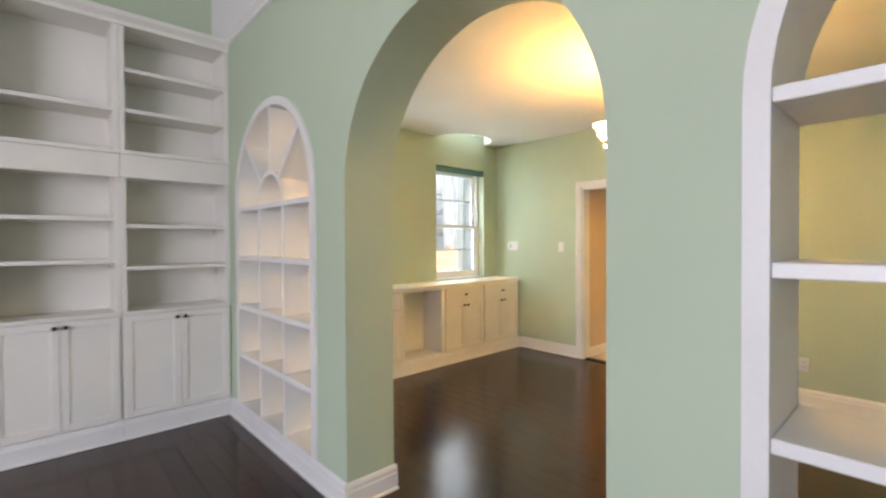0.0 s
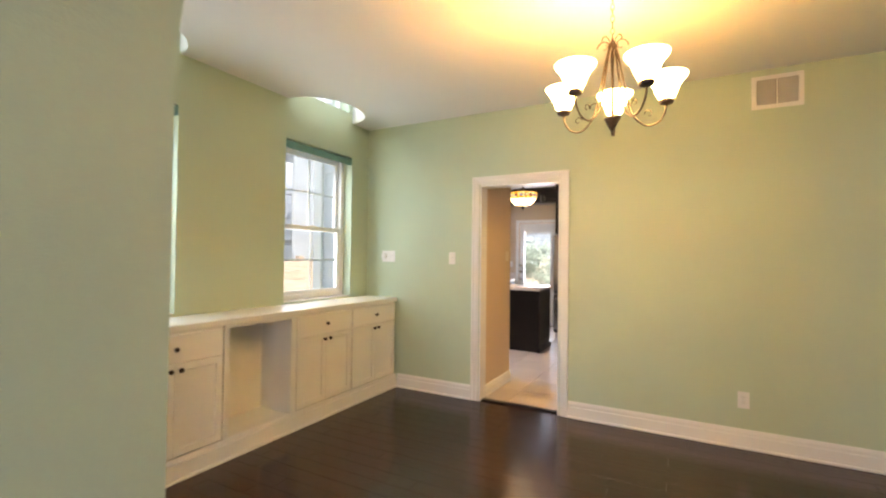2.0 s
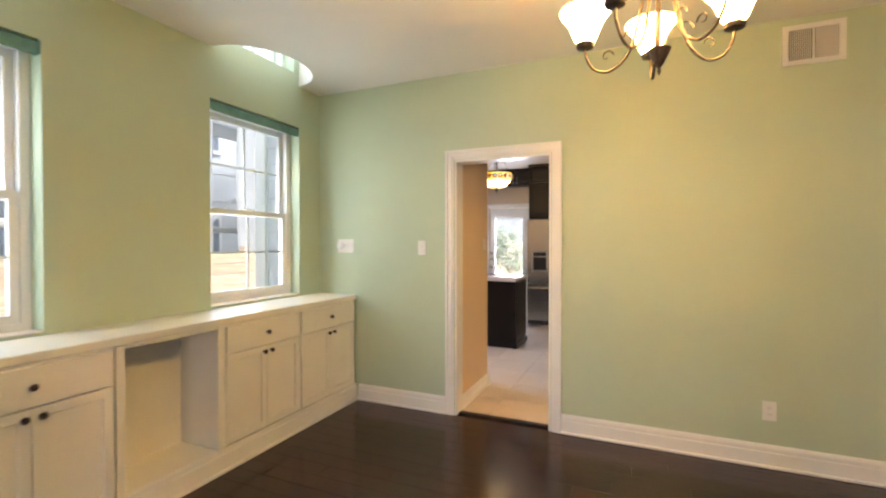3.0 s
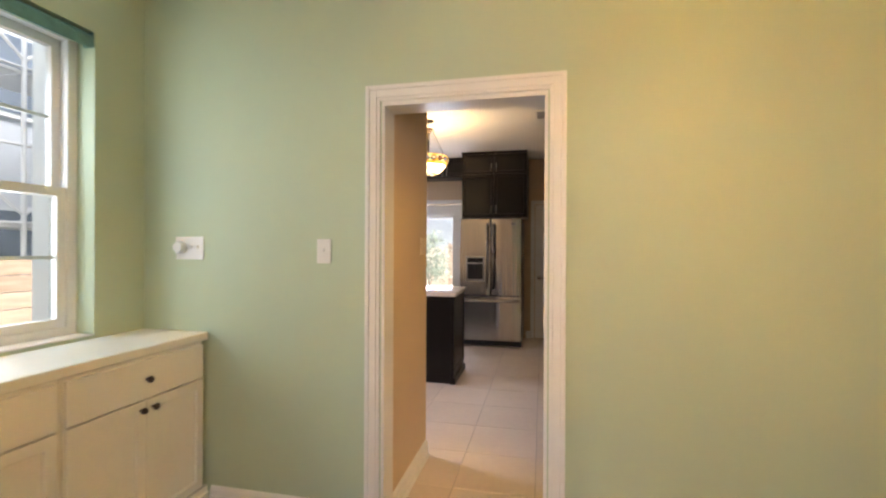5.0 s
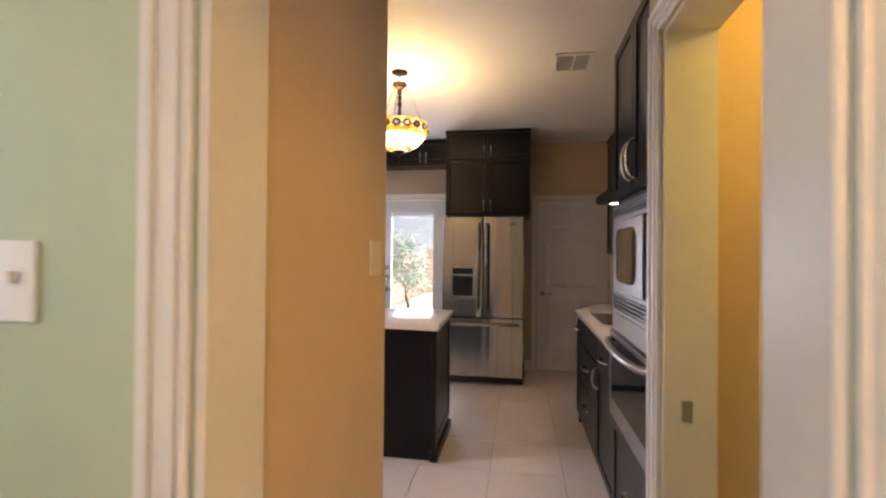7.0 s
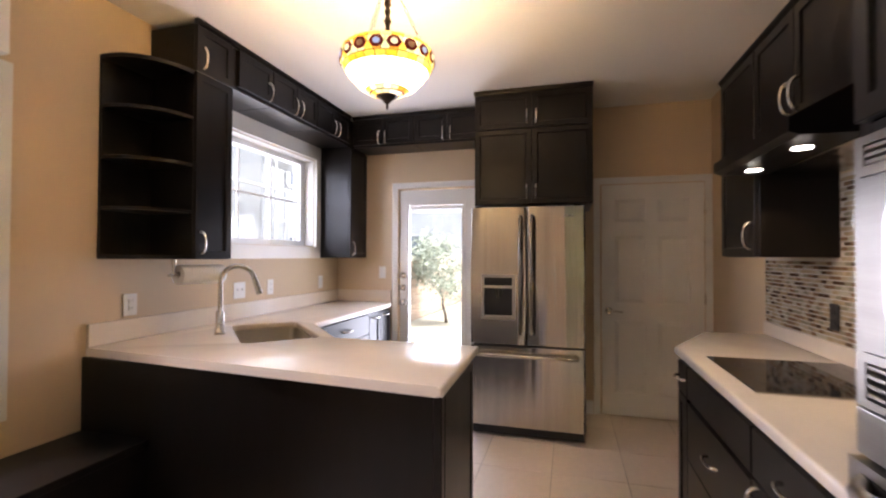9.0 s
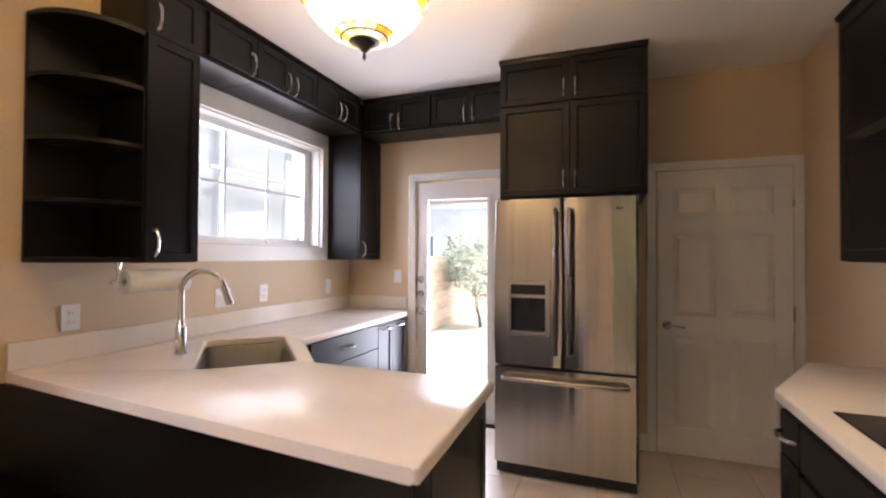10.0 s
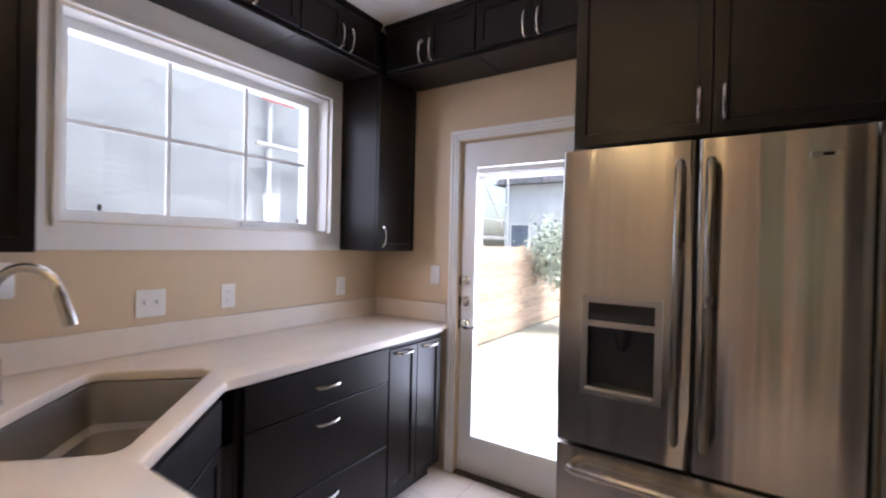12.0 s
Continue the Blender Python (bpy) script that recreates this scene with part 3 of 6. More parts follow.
def arched_shelves(c, r, spring, shelves, label, z0=0.15):
    """White shelves set through the wall under a half-round fan."""
    ob = thing("arched_shelves", (c, YA, 0), label, "shelf unit", "arched wall shelves")
    inner, outer, n = r - 0.022, r + 0.03, 32
    bm = bmesh.new()
    up = [(-1, z0), *[(-1, z0 + (spring - z0) * i / 4) for i in range(1, 4)]]
    line_o = [(-outer, z) for _, z in up] + arc(0, spring, outer, 180, 0, n) + [(outer, z) for _, z in up[::-1]]
    line_i = [(-inner, z) for _, z in up] + arc(0, spring, inner, 180, 0, n) + [(inner, z) for _, z in up[::-1]]
    band(bm, line_o, line_i, -0.016, -0.0005)
    line_m = [(-r + 0.001, z) for _, z in up] + arc(0, spring, r - 0.001, 180, 0, n) + [(r - 0.001, z) for _, z in up[::-1]]
    band(bm, line_m, line_i, -0.0004, YB - YA - 0.001)
    bmesh.ops.remove_doubles(bm, verts=bm.verts, dist=1e-6)
    part("frame", bm, TRIM, ob, smooth=True)
    dep = (0.0005, YB - YA - 0.002)
    part("sill", box(bmesh.new(), (-inner, dep[0] - 0.014, z0 - 0.028), (inner, dep[1], z0), 0.003), TRIM, ob)
    zs = sorted(shelves)
    for z in zs:
        part("shelf", box(bmesh.new(), (-inner + 0.001, dep[0] - 0.008, z - 0.017), (inner - 0.001, dep[1], z + 0.017), 0.003), TRIM, ob)
    cut = inner / 3
    for a, b in zip([z0 + 0.017, *zs], zs):
        for x in (-cut, cut):
            lo = a + 0.0175 if a != z0 + 0.017 else z0
            part("divider", box(bmesh.new(), (x - 0.013, dep[0] - 0.006, lo + 0.0005), (x + 0.013, dep[1], b - 0.0175), 0.002), TRIM, ob)
    base = zs[-1] + 0.018
    bm = bmesh.new()
    band(bm, arc(0, base, cut + 0.012, 180, 0, 20), arc(0, base, cut - 0.012, 180, 0, 20), dep[0] - 0.006, dep[1])
    part("inner_arch", bm, TRIM, ob, smooth=True)
    for ang in (90, 45, 135):
        s, co = math.sin(radians(ang)), math.cos(radians(ang))
        # where the spoke meets the outer curve
        dz = base - spring
        reach = -dz * s + math.sqrt(max(0.0, inner * inner - (dz * co) ** 2))
        bm = bmesh.new()
        box(bm, (cut + 0.013, dep[0] - 0.006, -0.012), (reach - 0.002, dep[1], 0.012), 0.002)
        bmesh.ops.rotate(bm, verts=bm.verts, cent=(0, 0, 0), matrix=Matrix.Rotation(radians(-ang), 3, "Y"))
        bmesh.ops.translate(bm, verts=bm.verts, vec=(0, 0, base))
        part("spoke", bm, TRIM, ob)
    return ob


arched_shelves(-3.025, 0.63, 1.70, (0.525, 0.90, 1.275, 1.645), "white arched grid of shelves set through the green wall")
arched_shelves(0.365, 0.63, 1.70, (0.56, 0.94, 1.322, 1.70), "white arched shelves open to the dining room")
moulding("baseboard", (BX + 0.036, YA), (-2.047, YA), (0, -1))
moulding("baseboard", (-0.623, YA), (2.2, YA), (0, -1))
moulding("baseboard", (-2.047, YA - 0.016), (-2.047, YB + 0.016), (1, 0))
moulding("baseboard", (-0.623, YA - 0.016), (-0.623, YB + 0.016), (-1, 0))
bm = bmesh.new()
prism(bm, [(YA, 2.985), (YA - 0.016, 2.99), (YA - 0.024, 3.012), (YA - 0.046, 3.035), (YA - 0.05, 3.055), (YA, 3.055)], 0, BX + 0.061, 2.2)
solid("trim_picture_rail", bm, TRIM, "white crown moulding along the arch wall", "trim")

# ---- dining room ----
CX = -3.735


def buffet(y0, y1, label):
    w = y1 - y0
    m = w / 2
    return cabinet("base_cabinet", (CX, y0, 0), 90, w, -XW + CX, 0.14, 0.875,
                   [("drawer", 0.014, 0.697, w - 0.014, 0.862, [("knob", m, 0.78)]),
                    ("door", 0.014, 0.152, m - 0.0015, 0.690, [("knob", m - 0.03, 0.655)]),
                    ("door", m + 0.0015, 0.152, w - 0.014, 0.690, [("knob", m + 0.03, 0.655)])], CABW, BRONZE, label, "buffet base cabinets")


buffet(4.29, 4.975, "white base cabinet with a drawer over two doors")
buffet(3.64, 4.288, "white base cabinet with a drawer over two doors")
buffet(2.385, 3.033, "white base cabinet with a drawer over two doors")
buffet(1.76, 2.383, "white base cabinet with a drawer over two doors")
kn = thing("open_cabinet", (CX, 3.035, 0), "white open knee space between the base cabinets", "cabinet", "buffet base cabinets", turn=90)
for x in (0.0, 0.563):
    part("side_panel", box(bmesh.new(), (x, -0.012, 0.14), (x + 0.04, 0.33, 0.875), 0.002), CABW, kn)
part("back_panel", box(bmesh.new(), (0.041, 0.315, 0.12), (0.562, 0.333, 0.875)), CABW, kn)
part("floor_panel", box(bmesh.new(), (0.041, -0.002, 0.10), (0.562, 0.314, 0.141), 0.002), CABW, kn)
part("top_rail", box(bmesh.new(), (0.041, -0.008, 0.855), (0.562, 0.02, 0.875), 0.002), CABW, kn)
bm = bmesh.new()
box(bm, (XW + 0.001, 1.74, 0.8765), (CX + 0.018, 4.998, 0.918), 0.006, 2)
for k, (a, b) in enumerate(WINDOWS):
    slab("trim_window_sill_%d" % (k + 1), (XW - 0.10, a + 0.004, 0.9305), (XW + 0.0, b - 0.004, 0.938), TRIM, "white painted window sill", "sill", bev=0.002)
solid("buffet_top", bm, CABW, "long white painted top under the windows", "countertop", "")
bm = bmesh.new()
prism(bm, [(1.74, 0.002), (4.999, 0.002), (4.999, 0.139), (1.74, 0.139)], 0, CX + 0.0, CX + 0.014)
prism(bm, [(1.74, 0.002), (4.999, 0.002), (4.999, 0.108), (1.74, 0.108)], 0, CX + 0.0141, CX + 0.024)
prism(bm, [(1.74, 0.001), (4.999, 0.001), (4.999, 0.018), (1.74, 0.018)], 0, CX + 0.0241, CX + 0.036)
solid("baseboard_buffet", bm, TRIM, "white baseboard under the base cabinets", "baseboard")
moulding("baseboard", (CX + 0.037, YD), (-2.866, YD), (0, -1))
moulding("baseboard", (-1.964, YD), (2.2, YD), (0, -1))
casing("door_1", (-2.79, YD, 0), 0, 0.75, 2.02, "white stepped casing round the kitchen doorway", 0.075)
bm = bmesh.new()
for x0, x1 in ((-2.79, -2.776), (-2.054, -2.04)):
    box(bm, (x0, YD - 0.004, 0.001), (x1, YD + 0.134, 2.003))
box(bm, (-2.79, YD - 0.004, 2.0035), (-2.04, YD + 0.134, 2.0245))
solid("trim_doorway_lining", bm, TRIM, "white lining of the kitchen doorway", "trim")
slab("trim_threshold", (-2.775, YD + 0.03, 0.0), (-2.055, YD + 0.09, 0.012), ESPRESSO, "dark wood threshold strip", "trim", bev=0.004)


def sash_window(k, y0, y1, z0, z1):
    w, h = y1 - y0, z1 - z0
    ob = thing("window_%d" % k, (XW - 0.10, y0, z0), "white double-hung window with divided panes", "window", kind="structure", turn=90)
    f = 0.045
    part("window_frame", holed(bmesh.new(), 0.001, w - 0.001, 0.008, h - 0.001, 0.0, 0.09, [(f, w - f, f, h - f)]), VINYL, ob)
    mid = h * 0.47
    for name, a, b, y in (("lower_sash", f + 0.001, mid + 0.02, 0.008), ("upper_sash", mid - 0.02, h - f - 0.001, 0.044)):
        s = 0.04
        fr = part(name, holed(bmesh.new(), f + 0.002, w - f - 0.002, a, b, y, y + 0.032, [(f + s, w - f - s, a + s, b - s)]), VINYL, ob)
        pane = part("pane", box(bmesh.new(), (f + s - 0.004, y + 0.012, a + s - 0.004), (w - f - s + 0.004, y + 0.016, b - s + 0.004)), GLASS, fr)
        pane.visible_shadow = False
        bm = bmesh.new()
        xm, zm = w / 2, (a + b) / 2
        box(bm, (xm - 0.008, y + 0.0165, a + s), (xm + 0.008, y + 0.024, b - s))
        box(bm, (f + s, y + 0.017, zm - 0.008), (xm - 0.0085, y + 0.0235, zm + 0.008))
        box(bm, (xm + 0.0085, y + 0.017, zm - 0.008), (w - f - s, y + 0.0235, zm + 0.008))
        part("muntins", bm, VINYL, fr)
    part("latch", box(bmesh.new(), (w / 2 - 0.03, -0.002, mid + 0.021), (w / 2 + 0.03, 0.02, mid + 0.034), 0.004), VINYL, ob)
    sh = thing("roller_shade", (XW - 0.030, y0, z1), "rolled-up teal fabric shade at the window head", "window shade", "roller shades", turn=90)
    bm = bmesh.new()
    tube(bm, [(0.012, 0.0, -0.036), (w - 0.012, 0.0, -0.036)], 0.031, 18)
    part("roll", bm, TEAL, sh, smooth=True)
    part("hem_bar", box(bmesh.new(), (0.016, -0.034, -0.082), (w - 0.016, -0.029, -0.04), 0.002), TEAL, sh)
    for x in (0.001, w - 0.011):
        part("bracket", box(bmesh.new(), (x, -0.03, -0.07), (x + 0.010, 0.03, -0.001), 0.002), TEAL, sh)


for k, (a, b) in enumerate(WINDOWS):
    sash_window(k + 1, a, b, 0.93, 2.35)
    w = b - a - 0.12
    ob = thing("window_%d" % (k + 3), (XW - 0.10, a + 0.06, 2.80), "white upper window seen in the light well", "window", kind="structure", turn=90)
    part("window_frame", holed(bmesh.new(), 0.001, w - 0.001, 0.001, 0.549, 0, 0.06, [(0.04, w / 2 - 0.012, 0.04, 0.51), (w / 2 + 0.012, w - 0.04, 0.04, 0.51)]), VINYL, ob)
    for x0, x1 in ((0.036, w / 2 - 0.008), (w / 2 + 0.008, w - 0.036)):
        part("pane", box(bmesh.new(), (x0, 0.028, 0.036), (x1, 0.032, 0.514)), GLASS, ob).visible_shadow = False

plate("light_switch", (-3.08, YD, 1.33), 0, 0.072, 0.117, [("toggle", 0, 0)], "white toggle switch plate on the green wall", "switch", group="wall plates")
plate("light_switch", (-3.83, YD, 1.342), 0, 0.165, 0.117, [("dial", -0.045, 0.004), ("toggle", 0.012, 0), ("toggle", 0.05, 0)], "white three-gang plate with a round dimmer", "switch", group="wall plates")
plate("outlet", (-0.727, YD, 0.345), 0, 0.072, 0.117, [("socket", 0, 0)], "white double outlet above the baseboard", "outlet", group="wall plates")


def register(at, turn, w, h, n, label, flat=False):
    ob = thing("air_vent", at, label, "air vent", turn=turn)
    b = 0.028
    part("frame", holed(bmesh.new(), -w / 2, w / 2, -h / 2, h / 2, -0.010, -0.0005, [(-w / 2 + b, w / 2 - b, -h / 2 + b, h / 2 - b)]), PLATE, ob)
    part("backing", box(bmesh.new(), (-w / 2 + b, -0.0035, -h / 2 + b), (w / 2 - b, -0.001, h / 2 - b)), GREYP, ob)
    for i in range(n):
        x = -w / 2 + b + (w - 2 * b) * (i + 0.5) / n
        if abs(x) < 0.007:
            continue
        bm = bmesh.new()
        box(bm, (-0.0008, -0.0065, -h / 2 + b), (0.0008, 0.0025, h / 2 - b))
        bmesh.ops.rotate(bm, verts=bm.verts, cent=(0, -0.002, 0), matrix=Matrix.Rotation(radians(-38 if x < 0 else 38), 3, "Z"))
        bmesh.ops.translate(bm, verts=bm.verts, vec=(x, -0.002, 0))
        part("slat", bm, PLATE, ob)
    part("centre_bar", box(bmesh.new(), (-0.005, -0.0105, -h / 2 + b), (0.005, -0.0036, h / 2 - b)), PLATE, ob)
    part("lever", box(bmesh.new(), (-w / 2 + 0.012, -0.02, -0.012), (-w / 2 + 0.017, -0.0102, 0.012), 0.001), PLATE, ob)
    return ob


register((-0.53, YD, 2.535), 0, 0.30, 0.235, 26, "white metal air register high on the green wall")
register((-2.02, 7.65, CEIL), 0, 0.26, 0.30, 14, "white ceiling air register in the kitchen").rotation_euler = (radians(90), 0, 0)


def chandelier():
    x, y = -1.40, 3.36
    ob = thing("chandelier", (x, y, CEIL), "pewter chandelier with five lit bell glass shades", "chandelier")
    bm = bmesh.new()
    lathe(bm, [(0.02, -0.036), (0.05, -0.03), (0.064, -0.012), (0.066, -0.001)], 24)
    part("canopy", bm, PEWTER, ob, smooth=True)
    z, k = -0.036, 0
    while z > -0.36:
        bm = bmesh.new()
        pts = [(0.008 * math.cos(2 * math.pi * i / 12), 0.0, z - 0.016 + 0.018 * math.sin(2 * math.pi * i / 12)) for i in range(13)]
        tube(bm, pts, 0.0018, 6)
        if k % 2:
            bmesh.ops.rotate(bm, verts=bm.verts, cent=(0, 0, 0), matrix=Matrix.Rotation(radians(90), 3, "Z"))
        part("chain_link", bm, PEWTER, ob, smooth=True)
        z, k = z - 0.029, k + 1
    bm = bmesh.new()
    lathe(bm, [(0.004, -0.78), (0.006, -0.70), (0.005, -0.55), (0.009, -0.46), (0.005, -0.42), (0.010, -0.395), (0.004, -0.37)], 12)
    part("stem", bm, PEWTER, ob, smooth=True).location.z = 0.055
    bm = bmesh.new()
    lathe(bm, [(0.002, -0.838), (0.006, -0.825), (0.004, -0.815), (0.012, -0.805), (0.032, -0.765), (0.036, -0.755), (0.012, -0.745)], 18)
    part("finial", bm, BRONZE, ob, smooth=True).location.z = 0.055
    for j in range(5):
        a = radians(72 * j + 23)
        rot = Matrix.Rotation(a, 3, "Z")
        bm = bmesh.new()
        pts = [(0.012, 0, -0.40), (0.036, 0, -0.50), (0.060, 0, -0.62), (0.092, 0, -0.735), (0.150, 0, -0.788), (0.204, 0, -0.778), (0.237, 0, -0.735), (0.245, 0, -0.690)]
        fine = []
        for i in range(len(pts) - 1):
            p0, p1, p2, p3 = [Vector(pts[max(0, min(len(pts) - 1, i + o))]) for o in (-1, 0, 1, 2)]
            for s in range(4):
                u = s / 4
                fine.append(0.5 * (2 * p1 + (p2 - p0) * u + (2 * p0 - 5 * p1 + 4 * p2 - p3) * u * u + (3 * p1 - p0 - 3 * p2 + p3) * u ** 3))
        fine.append(Vector(pts[-1]))
        tube(bm, fine, 0.0048, 7)
        # leaf scrolls on the arm
        for cx, cz, rr, s0 in ((0.085, -0.685, 0.027, 1), (0.168, -0.735, 0.022, -1), (0.04, -0.405, 0.034, 1)):
            sp = [(cx + s0 * rr * (1 - 0.055 * i) * math.cos(0.42 * i), 0.0, cz + rr * (1 - 0.055 * i) * math.sin(0.42 * i)) for i in range(14)]
            tube(bm, sp, [0.0030 - 0.00012 * i for i in range(14)], 5)
        bmesh.ops.rotate(bm, verts=bm.verts, cent=(0, 0, 0), matrix=rot)
        arm = part("arm", bm, PEWTER, ob, smooth=True)
        arm.location.z = 0.055
        c = (0.245 * math.cos(a), 0.245 * math.sin(a), -0.055)
        bm = bmesh.new()
        lathe(bm, [(0.008, -0.640), (0.030, -0.632), (0.034, -0.618), (0.026, -0.612)], 16, c)
        part("cup", bm, BRONZE, arm, smooth=True)
        bm = bmesh.new()
        out = [(0.024, -0.612), (0.037, -0.602), (0.047, -0.579), (0.055, -0.556), (0.069, -0.531), (0.085, -0.512), (0.090, -0.502)]
        lathe(bm, out + [(r - 0.004, z0 + 0.001) for r, z0 in out[::-1]], 28, c, cap=False)
        part("shade", bm, SHADE, arm, "lit frosted glass bell shade", smooth=True)


chandelier()


# ---- passage ----
plate("light_switch", (-2.795, 5.737, 1.358), 90, 0.100, 0.102, [("rocker", -0.024, 0), ("rocker", 0.024, 0)], "almond two-gang rocker switch on the tan wall", "switch", TANPLATE, "wall plates")
casing("door_2", (-1.965, 5.86, 0), -90, 0.66, 2.03, "white casing round the passage side door", 0.07, (True, False))
jamb = thing("door_jamb", (-1.965, 5.86, 0), "white lining of the open side doorway", "door jamb", kind="structure", turn=-90)
part("jamb_board", box(bmesh.new(), (0.0005, 0.001, 0.0), (0.014, 0.144, 2.029)), TRIM, jamb)
part("jamb_board", box(bmesh.new(), (0.646, 0.001, 0.0), (0.6595, 0.144, 2.029)), TRIM, jamb)
part("head_board", box(bmesh.new(), (0.0145, 0.001, 2.016), (0.6455, 0.144, 2.0295)), TRIM, jamb)
part("strike_plate", box(bmesh.new(), (0.0142, 0.05, 0.90), (0.0158, 0.078, 0.96)), NICKEL, jamb)
cl = thing("ceiling_light", (-1.08, 5.53, 2.449), "small lit ceiling lamp of the side room", "ceiling lamp")
bm = bmesh.new()
lathe(bm, [(0.07, -0.022), (0.085, -0.014), (0.085, -0.001)], 22)
part("base", bm, NICKEL, cl, smooth=True)
bm = bmesh.new()
lathe(bm, [(0.016, -0.06), (0.012, -0.05), (0.012, -0.0225)], 12)
part("socket", bm, PLATE, cl, smooth=True)
moulding("baseboard", (-2.795, YD + 0.135), (-2.795, 5.845), (1, 0), 0.11)

# ---- kitchen: window side ----
UX = -4.44   # face of the wall cabinets
T0 = 0.92   # worktop


def upper(y0, y1, z0, z1, doors, label, crown=0.028, d=None):
    return cabinet("wall_cabinet", (UX, y0, 0), 90, y1 - y0, d or (UX - XK), z0, z1, doors, ESPRESSO, NICKEL, label, "dark kitchen wall cabinets", crown=crown)


w = 8.01 - 7.73
upper(7.73, 8.01, 1.357, 2.668, [("door", 0.004, 1.361, w - 0.004, 2.40, [("up", 0.042, 1.45)]), ("door", 0.004, 2.404, w - 0.004, 2.664, [("up", 0.042, 2.485)])],
      "tall espresso wall cabinet beside the sink window")


def end_shelves():
    ob = thing("corner_shelf", (XK, 7.73, 0), "espresso quarter-round open shelves on the wall", "shelf unit")
    r = 0.285

    def board(z, t):
        bm = bmesh.new()
        pts = [(0.019, -0.001)] + [(0.019 + (UX - XK - 0.02) * math.cos(radians(90 * i / 14)) ** 0.8, -r * math.sin(radians(90 * i / 14))) for i in range(15)]
        prism(bm, pts, 2, z, z + t)
        return bm
    part("wall_panel", box(bmesh.new(), (0.001, -r, 1.36), (0.018, -0.001, 2.405), 0.002), ESPRESSO, ob)
    for z, t in ((1.36, 0.022), (1.61, 0.018), (1.868, 0.018), (2.13, 0.018), (2.383, 0.022)):
        part("shelf", board(z, t), ESPRESSO, ob)


end_shelves()
for a, b, n in ((8.012, 8.395, 1), (8.397, 8.968, 2), (8.97, 9.543, 2)):
    w = b - a
    if n == 1:
        f = [("door", 0.05, 2.435, w - 0.004, 2.664, [("up", w - 0.045, 2.50)])]
    else:
        f = [("door", 0.004, 2.435, w / 2 - 0.0015, 2.664, [("up", w / 2 - 0.035, 2.50)]), ("door", w / 2 + 0.0015, 2.435, w - 0.004, 2.664, [("up", w / 2 + 0.035, 2.50)])]
    upper(a, b, 2.41, 2.668, f, "short espresso bridge cabinet over the window")
w = YK - 9.546
upper(9.545, YK - 0.002, 1.36, 2.668, [("door", 0.004, 1.364, w - 0.01, 2.40, [("up", 0.04, 1.45)])], "tall narrow espresso wall cabinet in the corner", crown=0)
for a, b in ((-4.418, -3.806), (-3.804, -3.176)):
    w = b - a
    cabinet("wall_cabinet", (a, 9.60, 0), 0, w, YK - 9.60, 2.405, 2.668,
            [("door", 0.004, 2.425, w / 2 - 0.0015, 2.664, [("up", w / 2 - 0.035, 2.487)]), ("door", w / 2 + 0.0015, 2.425, w - 0.004, 2.664, [("up", w / 2 + 0.035, 2.487)])],
            ESPRESSO, NICKEL, "short espresso cabinet over the garden door", "dark kitchen wall cabinets", crown=0.028)
w = 3.172 - 2.265
fcab = cabinet("wall_cabinet", (-3.172, 9.265, 0), 0, w, YK - 9.265, 1.783, 2.665,
               [(k, x0, z0, x1, z1, h) for z0, z1, hz in ((1.788, 2.38, 1.885), (2.386, 2.66, 2.47)) for k, x0, x1, h in
                (("door", 0.006, w / 2 - 0.0015, [("up", w / 2 - 0.035, hz)]), ("door", w / 2 + 0.0015, w - 0.006, [("up", w / 2 + 0.035, hz)]))],
               ESPRESSO, NICKEL, "deep espresso cabinet over the refrigerator", "dark kitchen wall cabinets", crown=0.032)


